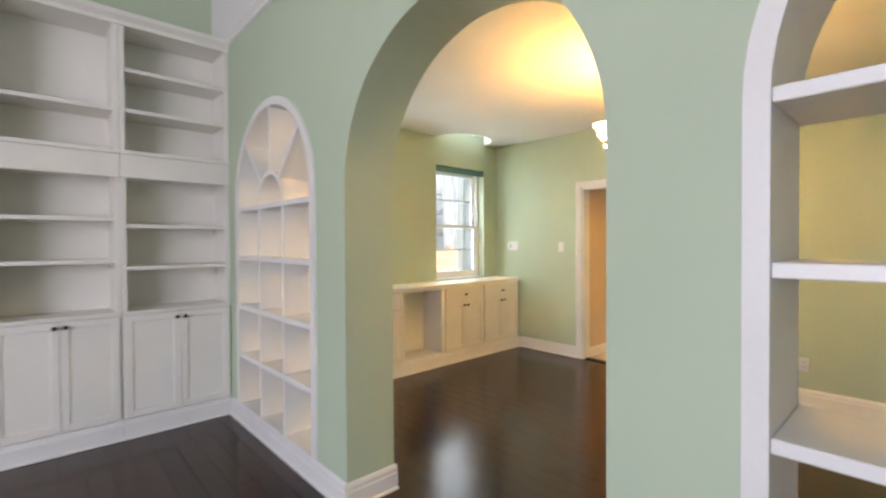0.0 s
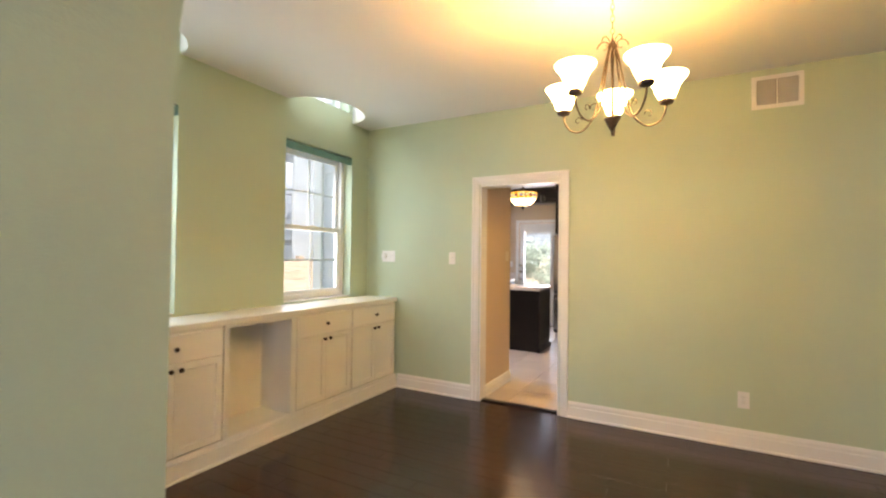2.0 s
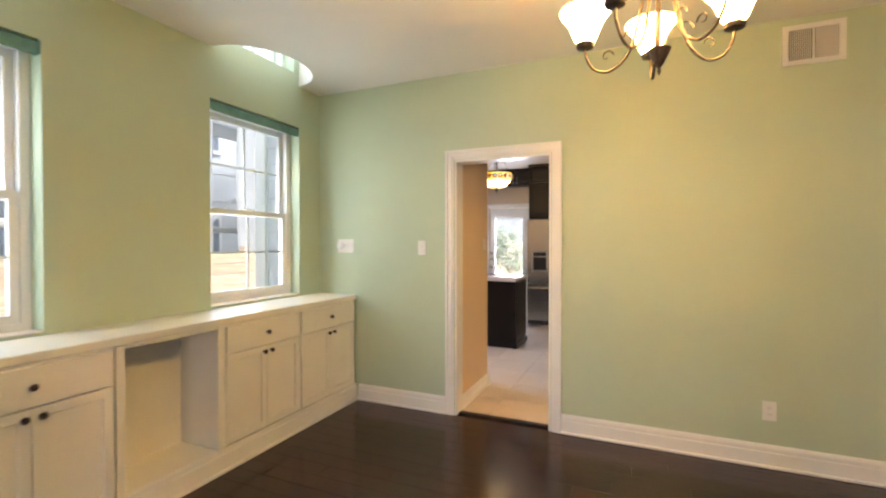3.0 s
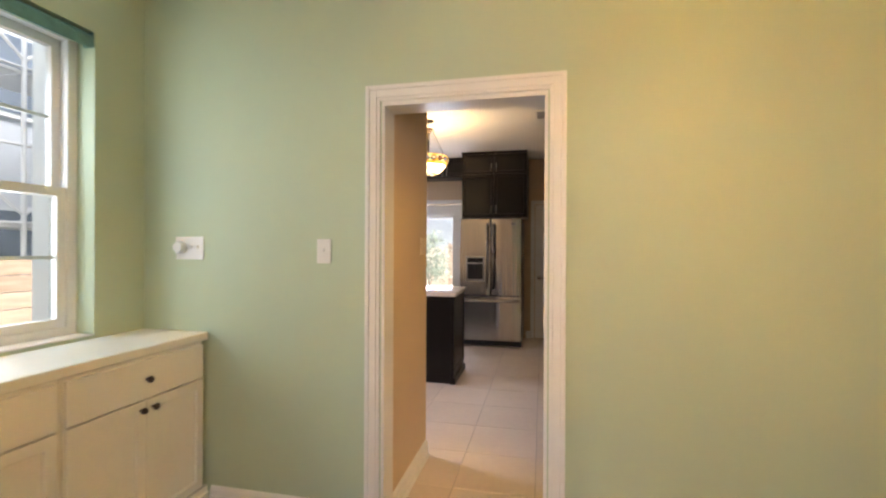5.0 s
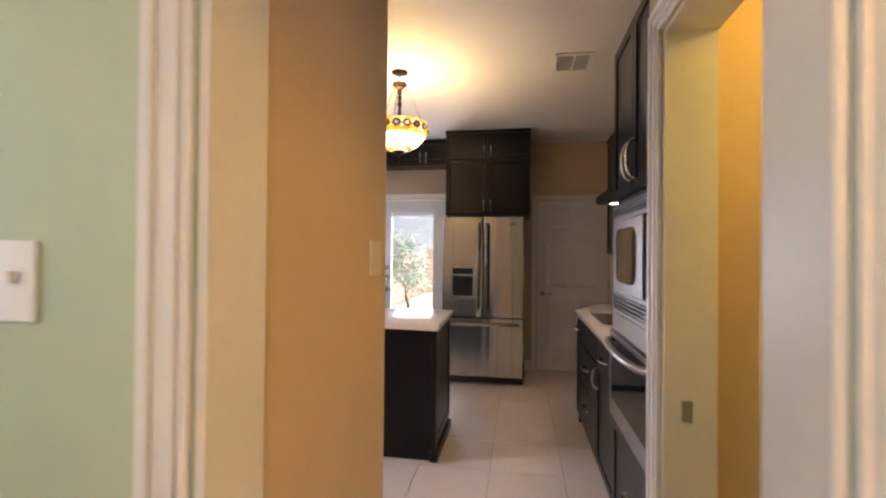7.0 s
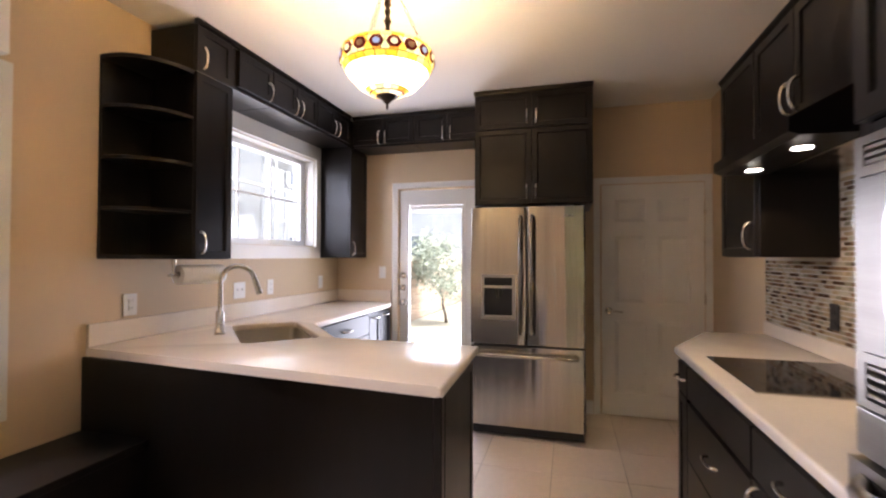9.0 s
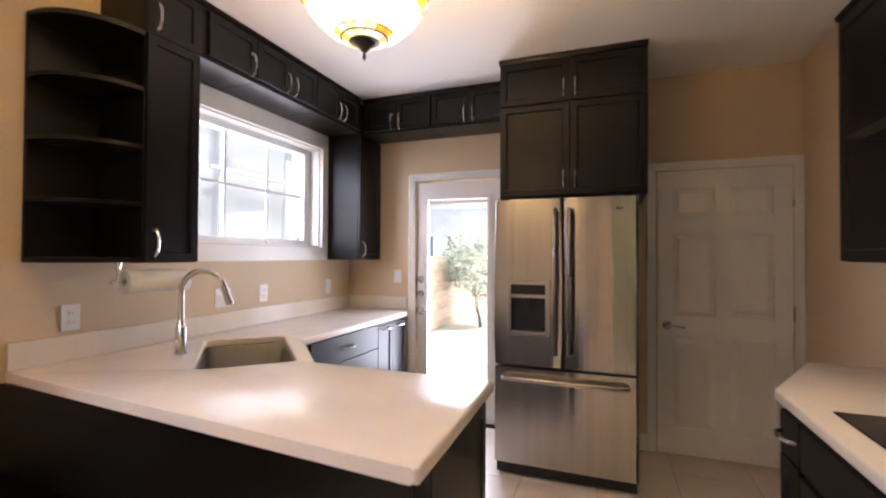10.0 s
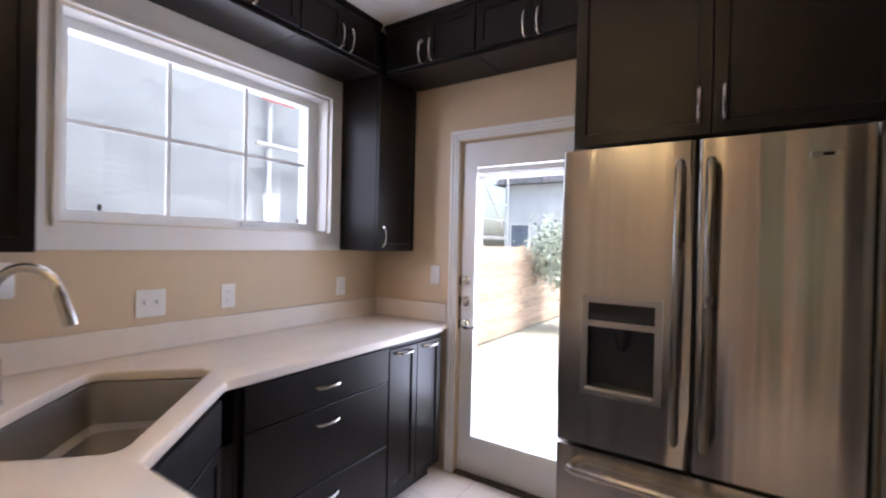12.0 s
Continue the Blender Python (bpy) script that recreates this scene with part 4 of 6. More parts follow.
def kitchen_window():
    y0, y1, z0, z1 = 8.15, 9.45, 1.465, 2.275
    w, h = y1 - y0, z1 - z0
    ob = thing("window_5", (XK - 0.09, y0, z0), "wide white sliding window with six panes", "window", kind="structure", turn=90)
    part("window_frame", holed(bmesh.new(), 0.001, w - 0.001, 0.001, h - 0.001, 0.0, 0.08, [(0.05, w - 0.08, 0.05, h - 0.05)]), VINYL, ob)
    g = (0.05, w - 0.08, 0.05, h - 0.05)
    part("pane", box(bmesh.new(), (g[0] - 0.004, 0.040, g[2] - 0.004), (g[1] + 0.004, 0.044, g[3] + 0.004)), GLASS, ob).visible_shadow = False
    bm = bmesh.new()
    thirds = [g[0] + (g[1] - g[0]) * f for f in (1 / 3, 2 / 3)]
    for x in thirds:
        box(bm, (x - 0.009, 0.030, g[2]), (x + 0.009, 0.0395, g[3]))
    zm = (g[2] + g[3]) / 2
    for xa, xb in zip([g[0], *[x + 0.0092 for x in thirds]], [*[x - 0.0092 for x in thirds], g[1]]):
        box(bm, (xa, 0.031, zm - 0.009), (xb, 0.039, zm + 0.009))
    part("muntins", bm, VINYL, ob)
    part("stop", box(bmesh.new(), (w - 0.079, 0.004, 0.051), (w - 0.062, 0.038, h - 0.051)), VINYL, ob)
    part("latch", box(bmesh.new(), (w * 0.60, -0.022, 0.018), (w * 0.60 + 0.085, -0.0005, 0.040), 0.006, 2), VINYL, ob)
    for x in (0.16, w - 0.14):
        part("stop_pin", box(bmesh.new(), (x, 0.012, 0.051), (x + 0.014, 0.026, 0.080), 0.003), PEWTER, ob)
    part("lining", holed(bmesh.new(), 0.0005, w - 0.0005, 0.0005, h - 0.0005, -0.089, -0.0005, [(0.008, w - 0.008, 0.008, h - 0.008)]), TRIM, ob)
    # flat casing and inner bead
    part("window_casing", holed(bmesh.new(), -0.075, w + 0.094, -0.108, h + 0.132, -0.108, -0.0905, [(-0.004, w + 0.004, -0.004, h + 0.004)]), TRIM, ob)
    part("window_bead", holed(bmesh.new(), -0.022, w + 0.035, -0.022, h + 0.022, -0.119, -0.1083, [(-0.004, w + 0.004, -0.004, h + 0.004)]), TRIM, ob)


kitchen_window()


def base_front(y0, y1, fronts, label, d=None):
    return cabinet("base_cabinet", (-4.13, y0, 0), 90, y1 - y0, -4.13 - XK, 0.0, 0.878, fronts, ESPRESSO, NICKEL, label, "dark kitchen base cabinets", toe=0.10)


w = 9.311 - 8.48
base_front(8.48, 9.311, [("drawer", 0.03, a, w - 0.003, b, [("along", w / 2 + 0.005, b - 0.068 if b < 0.8 else 0.79)]) for a, b in ((0.705, 0.872), (0.377, 0.699), (0.105, 0.371))],
           "espresso base cabinet with three wide drawers")
w = 9.79 - 9.313
base_front(9.313, 9.79, [("door", 0.003, 0.105, 0.237, 0.857, [("along", 0.12, 0.832)]), ("door", 0.24, 0.105, 0.474, 0.857, [("along", 0.357, 0.832)])],
           "espresso base cabinet with two narrow doors")
# peninsula
PX = -2.92
pen = thing("peninsula", (PX, 7.38, 0), "espresso peninsula cabinet with a plain back panel", "cabinet")
bm = bmesh.new()
prism(bm, [(XK - PX + 0.002, 0.018), (0.0, 0.018), (0.0, 0.595), (-0.80, 0.595), (-1.21, 1.04), (-1.21, 1.098), (XK - PX + 0.002, 1.098)], 2, 0.002, 0.68)
prism(bm, [(-0.012, 0.02), (0.0, 0.02), (0.0, 0.595), (-0.012, 0.595)], 2, 0.6805, 0.878)
part("body", bm, ESPRESSO, pen)
bm = bmesh.new()
box(bm, (XK - PX + 0.002, 0.0, 0.002), (0.0, 0.0175, 0.878), 0.002)
part("back_panel", bm, ESPRESSO, pen)
part("corner_post", box(bmesh.new(), (-0.022, -0.012, 0.002), (0.012, 0.034, 0.878), 0.003), ESPRESSO, pen)
f = shaker(0.03, 0.11, 0.565, 0.855, y=-0.012, thick=0.012, rail=0.06, deep=0.006)
bmesh.ops.rotate(f, verts=f.verts, cent=(0, 0, 0), matrix=Matrix.Rotation(radians(90), 3, "Z"))
bmesh.ops.translate(f, verts=f.verts, vec=(0.0005, 0.01, 0))
part("end_panel", f, ESPRESSO, pen)
part("plinth", box(bmesh.new(), (-0.028, -0.022, 0.001), (0.024, 0.60, 0.07), 0.004), ESPRESSO, pen)
f = shaker(0.0, 0.12, 0.56, 0.695, y=-0.02, thick=0.019, rail=0.055)
bmesh.ops.rotate(f, verts=f.verts, cent=(0, 0, 0), matrix=Matrix.Rotation(radians(132.7), 3, "Z"))
bmesh.ops.translate(f, verts=f.verts, vec=(-0.818, 0.615, 0))
part("sink_door", f, ESPRESSO, pen)
f = shaker(0.0, 0.705, 0.56, 0.857, y=-0.02, thick=0.019, rail=0)
bmesh.ops.rotate(f, verts=f.verts, cent=(0, 0, 0), matrix=Matrix.Rotation(radians(132.7), 3, "Z"))
bmesh.ops.translate(f, verts=f.verts, vec=(-0.818, 0.615, 0))
part("false_front", f, ESPRESSO, pen)

SINK = (-4.19, 8.10, -45)


def worktop_u():
    """One L-shaped top with a rounded sink hole, cut as a face with a hole."""
    def rounded(pts, rad, n=5):
        out = []
        for i, p in enumerate(pts):
            p, a, b = Vector(p), Vector(pts[i - 1]), Vector(pts[(i + 1) % len(pts)])
            r = rad[i] if isinstance(rad, (list, tuple)) else rad
            if r == 0:
                out.append(tuple(p))
                continue
            u, v = (a - p).normalized(), (b - p).normalized()
            half = u.angle(v) / 2
            t = r / math.tan(half)
            c = p + (u + v).normalized() * (r / math.sin(half))
            s, e = p + u * t - c, p + v * t - c
            ang = math.atan2(s.x * e.y - s.y * e.x, s.dot(e))
            for k in range(n + 1):
                q = ang * k / n
                out.append((c.x + s.x * math.cos(q) - s.y * math.sin(q), c.y + s.x * math.sin(q) + s.y * math.cos(q)))
        return out
    edge = rounded([(XK + 0.001, 7.40), (-2.87, 7.253), (-2.89, 8.01), (-3.71, 8.01), (-4.105, 8.435), (-4.105, 9.80), (-4.145, YK - 0.06), (-4.145, YK - 0.001), (XK + 0.001, YK - 0.001)],
                   [0.0, 0.014, 0.014, 0.02, 0.02, 0.02, 0.0, 0.0, 0.0])
    m = Matrix.Rotation(radians(SINK[2]), 2)
    hole = [tuple(m @ Vector(p) + Vector(SINK[:2])) for p in rounded([(-0.35, -0.205), (0.35, -0.205), (0.35, 0.205), (-0.35, 0.205)], 0.045)]
    bm = bmesh.new()
    loops = []
    for line in (edge, hole):
        vs = [bm.verts.new((x, y, T0)) for x, y in line]
        loops.append([bm.edges.new((vs[i], vs[(i + 1) % len(vs)])) for i in range(len(vs))])
    bmesh.ops.triangle_fill(bm, use_beauty=True, use_dissolve=False, edges=loops[0] + loops[1])
    r = bmesh.ops.extrude_face_region(bm, geom=list(bm.faces))
    bmesh.ops.translate(bm, verts=[v for v in r["geom"] if isinstance(v, bmesh.types.BMVert)], vec=(0, 0, -0.040))
    bmesh.ops.recalc_face_normals(bm, faces=bm.faces)
    rim = [e for e in bm.edges if len(e.link_faces) == 2 and e.calc_face_angle(0) > 1.2 and abs(e.verts[0].co.z - e.verts[1].co.z) < 1e-5
           and min(v.co.x for v in e.verts) > XK + 0.01]
    bmesh.ops.bevel(bm, geom=rim, offset=0.010, segments=3, affect="EDGES", profile=0.5)
    solid("worktop", bm, QUARTZ, "cream quartz worktop with a corner sink cut-out", "countertop", "", smooth=True)
    # the bowl hangs under the hole
    s = thing("sink", (SINK[0], SINK[1], T0), "undermounted stainless steel corner sink", "sink", turn=SINK[2])
    bm = bmesh.new()
    rings = []
    for k, (g, z) in enumerate(((0.012, -0.041), (0.0, -0.041), (-0.003, -0.06), (-0.014, -0.185), (-0.035, -0.205))):
        line = rounded([(-0.35 - g, -0.205 - g), (0.35 + g, -0.205 - g), (0.35 + g, 0.205 + g), (-0.35 - g, 0.205 + g)], 0.05)
        rings.append([bm.verts.new((x, y, z)) for x, y in line])
    for p, q in zip(rings, rings[1:]):
        for i in range(len(p)):
            j = (i + 1) % len(p)
            bm.faces.new((p[i], p[j], q[j], q[i]))
    bm.faces.new(rings[-1])
    part("bowl", bm, SINKSTEEL, s, smooth=True)
    bm = bmesh.new()
    lathe(bm, [(0.045, -0.2045), (0.045, -0.200), (0.03, -0.2015), (0.02, -0.2035)], 20)
    part("drain", bm, NICKEL, s, smooth=True)


worktop_u()
bm = bmesh.new()
box(bm, (XK + 0.001, 7.40, T0 + 0.001), (XK + 0.019, YK - 0.0195, T0 + 0.115), 0.003)
box(bm, (XK + 0.001, YK - 0.019, T0 + 0.001), (-4.15, YK - 0.001, T0 + 0.115), 0.003)
solid("backsplash", bm, QUARTZ, "low cream quartz upstand behind the worktop", "backsplash", "")


def faucet():
    ob = thing("faucet", (-4.405, 7.905, T0), "brushed nickel gooseneck pull-down kitchen faucet", "faucet", turn=40)
    bm = bmesh.new()
    lathe(bm, [(0.029, 0.0), (0.029, 0.008), (0.024, 0.012), (0.024, 0.128), (0.020, 0.134), (0.0155, 0.138)], 20)
    part("base", bm, NICKEL, ob, smooth=True)
    bm = bmesh.new()
    pts = [(0, 0, 0.134), (0, 0, 0.20), (0, 0, 0.27)] + [(0.092 - 0.092 * math.cos(radians(a)), 0, 0.305 + 0.092 * math.sin(radians(a))) for a in range(0, 169, 12)]
    tube(bm, pts, 0.0135, 14)
    part("neck", bm, NICKEL, ob, smooth=True)
    e, d = Vector(pts[-1]), (Vector(pts[-1]) - Vector(pts[-2])).normalized()
    bm = bmesh.new()
    tube(bm, [e - d * 0.005, e + d * 0.04, e + d * 0.085, e + d * 0.10], [0.0155, 0.017, 0.020, 0.018], 14)
    part("spray_head", bm, NICKEL, ob, smooth=True)
    bm = bmesh.new()
    tube(bm, [(0.0, -0.022, 0.075), (0.0, -0.05, 0.08), (0.0, -0.062, 0.10), (0.0, -0.062, 0.165)], [0.013, 0.012, 0.008, 0.006], 10)
    part("lever", bm, NICKEL, ob, smooth=True)


faucet()


def towel():
    ob = thing("paper_towel_holder", (-4.50, 7.672, 1.36), "nickel holder with a white paper towel roll", "towel holder", turn=-9)
    bm = bmesh.new()
    tube(bm, [(0, 0, -0.001), (0, 0, -0.06), (0, 0.0, -0.085)], [0.012, 0.007, 0.010], 10)
    tube(bm, [(0, -0.03, -0.088), (0, 0.285, -0.088)], [0.008, 0.006], 10)
    part("arm", bm, NICKEL, ob, smooth=True)
    bm = bmesh.new()
    lathe(bm, [(0.019, 0.0), (0.053, 0.0), (0.054, 0.003), (0.054, 0.268), (0.053, 0.27), (0.019, 0.27), (0.019, 0.0)], 28, cap=False)
    bmesh.ops.rotate(bm, verts=bm.verts, cent=(0, 0, 0), matrix=Matrix.Rotation(radians(-90), 3, "X"))
    bmesh.ops.translate(bm, verts=bm.verts, vec=(0, 0.025, -0.088))
    part("roll", bm, PAPER, ob, smooth=True)


towel()
plate("outlet", (XK, 7.628, 1.11), 90, 0.078, 0.117, [("socket", 0, 0)], "white outlet above the worktop", "outlet", group="wall plates")
plate("light_switch", (XK, 8.47, 1.127), 90, 0.118, 0.117, [("toggle", -0.024, 0), ("toggle", 0.024, 0)], "white double switch above the worktop", "switch", group="wall plates")
plate("outlet", (XK, 8.82, 1.13), 90, 0.072, 0.117, [("socket", 0, 0)], "white outlet above the worktop", "outlet", group="wall plates")
plate("outlet", (XK, 9.575, 1.13), 90, 0.072, 0.117, [("socket", 0, 0)], "white outlet near the corner", "outlet", group="wall plates")
plate("light_switch", (-4.247, YK, 1.215), 0, 0.072, 0.117, [("rocker", 0, 0)], "white rocker switch beside the garden door", "switch", group="wall plates")

# ---- kitchen: garden door, refrigerator, pantry ----
casing("door_3", (-4.075, YK, 0), 0, 0.79, 2.043, "white casing round the glazed garden door", 0.062)


def garden_door():
    ob = thing("garden_door", (-4.07, YK + 0.03, 0), "white door with a full glass pane", "door")
    w, g = 0.78, (0.095, 0.64, 0.24, 1.885)
    part("leaf", holed(bmesh.new(), 0.0, w, 0.012, 2.035, 0.0, 0.042, [g]), TRIM, ob)
    part("glass_trim", holed(bmesh.new(), g[0] - 0.028, g[1] + 0.028, g[2] - 0.028, g[3] + 0.028, -0.012, -0.0003, [(g[0] + 0.004, g[1] - 0.004, g[2] + 0.004, g[3] - 0.004)]), TRIM, ob)
    part("pane", box(bmesh.new(), (g[0] + 0.001, 0.018, g[2] + 0.001), (g[1] - 0.001, 0.022, g[3] - 0.001)), GLASS, ob).visible_shadow = False
    bl = part("blind", box(bmesh.new(), (g[0] + 0.003, 0.006, g[3] - 0.04), (g[1] - 0.003, 0.016, g[3] - 0.006), 0.002), TRIM, ob, "raised white mini blind")
    for i in range(5):
        part("slat", box(bmesh.new(), (g[0] + 0.004, 0.005, g[3] - 0.052 - 0.007 * i), (g[1] - 0.004, 0.016, g[3] - 0.048 - 0.007 * i)), TRIM, bl)
    for z, lever in ((1.187, False), (1.062, False), (0.918, True)):
        bm = bmesh.new()
        lathe(bm, [(0.033, 0), (0.032, 0.008), (0.026, 0.014), (0.02, 0.016), (0.02, 0.026), (0.006, 0.027)], 18)
        bmesh.ops.rotate(bm, verts=bm.verts, cent=(0, 0, 0), matrix=Matrix.Rotation(radians(90), 3, "X"))
        bmesh.ops.translate(bm, verts=bm.verts, vec=(0.04, 0, z))
        k = part("lock", bm, NICKEL, ob, "nickel door lock", smooth=True)
        if lever:
            bm = bmesh.new()
            tube(bm, [(0.04, -0.026, z), (0.04, -0.048, z), (0.06, -0.052, z), (0.135, -0.050, z - 0.004)], [0.009, 0.009, 0.009, 0.007], 10)
            part("lever", bm, NICKEL, k, smooth=True)
    for z in (1.187, 1.062, 0.918):
        part("strike", box(bmesh.new(), (-0.012, -0.018, z - 0.028), (-0.001, -0.0005, z + 0.028), 0.001), PEWTER, ob)


garden_door()
slab("trim_sill", (-4.075, YK - 0.02, 0.0), (-3.285, YK + 0.15, 0.011), PEWTER, "metal door sill", "trim", bev=0.003)


def refrigerator():
    x0, x1, y, top = -3.18, -2.322, 9.165, 1.757
    w = x1 - x0
    ob = thing("refrigerator", (x0, y, 0), "stainless french-door refrigerator with bottom freezer drawer", "refrigerator")
    m = w / 2
    part("body", box(bmesh.new(), (0.006, 0.085, 0.065), (w - 0.006, YK - y - 0.02, top - 0.02), 0.004), GREYP, ob, "grey painted cabinet sides")

    def leaf(a, b, z0, z1, holes):
        bm = holed(bmesh.new(), a, b, z0, z1, 0.0, 0.075, holes)
        ed = [e for e in bm.edges if all(abs(v.co.y) < 1e-6 for v in e.verts) and (all(abs(v.co.x - a) < 1e-6 for v in e.verts) or all(abs(v.co.x - b) < 1e-6 for v in e.verts))]
        bmesh.ops.bevel(bm, geom=ed, offset=0.016, segments=4, affect="EDGES", profile=0.5)
        return bm
    dx0, dx1, dz0, dz1 = 0.091, 0.339, 0.901, 1.234
    left = part("left_door", leaf(0.0, m - 0.004, 0.708, top, [(dx0, dx1, dz0, dz1)]), STEEL, ob, smooth=True)
    right = part("right_door", leaf(m + 0.004, w, 0.708, top, []), STEEL, ob, smooth=True)
    drawer = part("freezer_drawer", leaf(0.0, w, 0.085, 0.692, []), STEEL, ob, smooth=True)
    for lf, x in ((left, m - 0.042), (right, m + 0.042)):
        bm = bmesh.new()
        pts = [(x, 0.0, 0.80), (x, -0.04, 0.803), (x, -0.058, 0.83), (x, -0.062, 1.25), (x, -0.058, 1.655), (x, -0.04, 1.682), (x, 0.0, 1.685)]
        tube(bm, pts, 0.0135, 12)
        part("handle", bm, DARKSTEEL, lf, "long steel bar handle", smooth=True)
    bm = bmesh.new()
    tube(bm, [(0.06, 0.0, 0.628), (0.062, -0.04, 0.63), (0.09, -0.055, 0.632), (w - 0.09, -0.055, 0.632), (w - 0.062, -0.04, 0.63), (w - 0.06, 0.0, 0.628)], 0.015, 12)
    part("handle", bm, STEEL, drawer, "long steel bar handle", smooth=True)
    # water and ice dispenser
    part("dispenser_frame", holed(bmesh.new(), dx0 - 0.006, dx1 + 0.006, dz0 - 0.006, dz1 + 0.006, -0.008, -0.0004, [(dx0 + 0.016, dx1 - 0.016, dz0 + 0.022, 1.135), (dx0 + 0.016, dx1 - 0.016, 1.155, dz1 - 0.016)]), SINKSTEEL, left)
    part("control_panel", box(bmesh.new(), (dx0 + 0.012, -0.003, 1.15), (dx1 - 0.012, 0.006, dz1 - 0.01), 0.001), BLACK, left)
    bm = bmesh.new()
    box(bm, (dx0 + 0.002, 0.062, dz0 + 0.002), (dx1 - 0.002, 0.07, dz1 - 0.002))
    for xa, xb in ((dx0 + 0.002, dx0 + 0.01), (dx1 - 0.01, dx1 - 0.002)):
        box(bm, (xa, 0.001, dz0 + 0.002), (xb, 0.0615, 1.14))
    part("niche", bm, BLACKP, left)
    part("drip_tray", box(bmesh.new(), (dx0 + 0.011, -0.02, dz0 + 0.002), (dx1 - 0.011, 0.061, dz0 + 0.02), 0.004), SINKSTEEL, left)
    bm = bmesh.new()
    tube(bm, [(0.215, 0.03, 1.149), (0.215, 0.03, 1.10), (0.215, 0.026, 1.055)], [0.028, 0.026, 0.012], 12)
    part("nozzle", bm, BLACKP, left, smooth=True)
    part("badge", box(bmesh.new(), (w - 0.15, -0.003, 1.675), (w - 0.085, -0.0004, 1.692), 0.001), SINKSTEEL, right)
    part("badge_mark", box(bmesh.new(), (w - 0.125, -0.0036, 1.679), (w - 0.10, -0.0031, 1.688)), BLACK, right)
    part("base_grille", box(bmesh.new(), (0.01, 0.03, 0.012), (w - 0.01, 0.10, 0.078), 0.003), BLACKP, ob)
    for x in (0.03, w - 0.09):
        part("hinge_cap", box(bmesh.new(), (x, 0.02, top + 0.0005), (x + 0.06, 0.12, top + 0.014), 0.004), BLACKP, ob)
        part("foot", box(bmesh.new(), (x, 0.12, 0.0), (x + 0.04, 0.16, 0.064)), BLACKP, ob)


refrigerator()
casing("door_4", (-2.168, YK, 0), 0, 0.815, 2.01, "white casing round the pantry door", 0.062)


def pantry_door():
    ob = thing("pantry_door", (-2.163, YK - 0.012, 0), "closed white six-panel pantry door", "door")
    w, h = 0.805, 2.005
    bm = box(bmesh.new(), (0, 0, 0.012), (w, 0.0118, h))
    part("leaf", bm, TRIM, ob)
    rows = ((0.20, 0.83), (0.98, 1.56), (1.68, 1.88))
    cols = ((0.105, w / 2 - 0.045), (w / 2 + 0.045, w - 0.105))
    bmf = holed(bmesh.new(), 0.0, w, 0.012, h, -0.016, -0.0003, [(a, b, c, d) for a, b in cols for c, d in rows])
    part("stiles", bmf, TRIM, ob)
    for a, b in cols:
        for c, d in rows:
            bm = bmesh.new()
            lo = [bm.verts.new(p) for p in ((a, -0.001, c), (b, -0.001, c), (b, -0.001, d), (a, -0.001, d))]
            hi = [bm.verts.new(p) for p in ((a + 0.034, -0.013, c + 0.034), (b - 0.034, -0.013, c + 0.034), (b - 0.034, -0.013, d - 0.034), (a + 0.034, -0.013, d - 0.034))]
            bm.faces.new(hi)
            for i in range(4):
                bm.faces.new((lo[i], lo[(i + 1) % 4], hi[(i + 1) % 4], hi[i]))
            part("raised_panel", bm, TRIM, ob)
    bm = bmesh.new()
    lathe(bm, [(0.032, 0), (0.030, 0.008), (0.012, 0.013), (0.010, 0.045), (0.004, 0.046)], 18)
    bmesh.ops.rotate(bm, verts=bm.verts, cent=(0, 0, 0), matrix=Matrix.Rotation(radians(90), 3, "X"))
    bmesh.ops.translate(bm, verts=bm.verts, vec=(0.06, -0.016, 0.912))
    tube(bm, [(0.06, -0.058, 0.912), (0.09, -0.062, 0.914), (0.17, -0.060, 0.904)], [0.009, 0.008, 0.006], 8)
    part("lever", bm, NICKEL, ob, "nickel lever handle", smooth=True)
    for z in (0.25, 1.03, 1.78):
        bm = bmesh.new()
        tube(bm, [(w + 0.002, -0.020, z - 0.045), (w + 0.002, -0.020, z + 0.045)], 0.006, 8)
        part("hinge", bm, NICKEL, ob, smooth=True)


pantry_door()

# ---- kitchen: cooking side ----
FX = -1.90
WX = -1.917


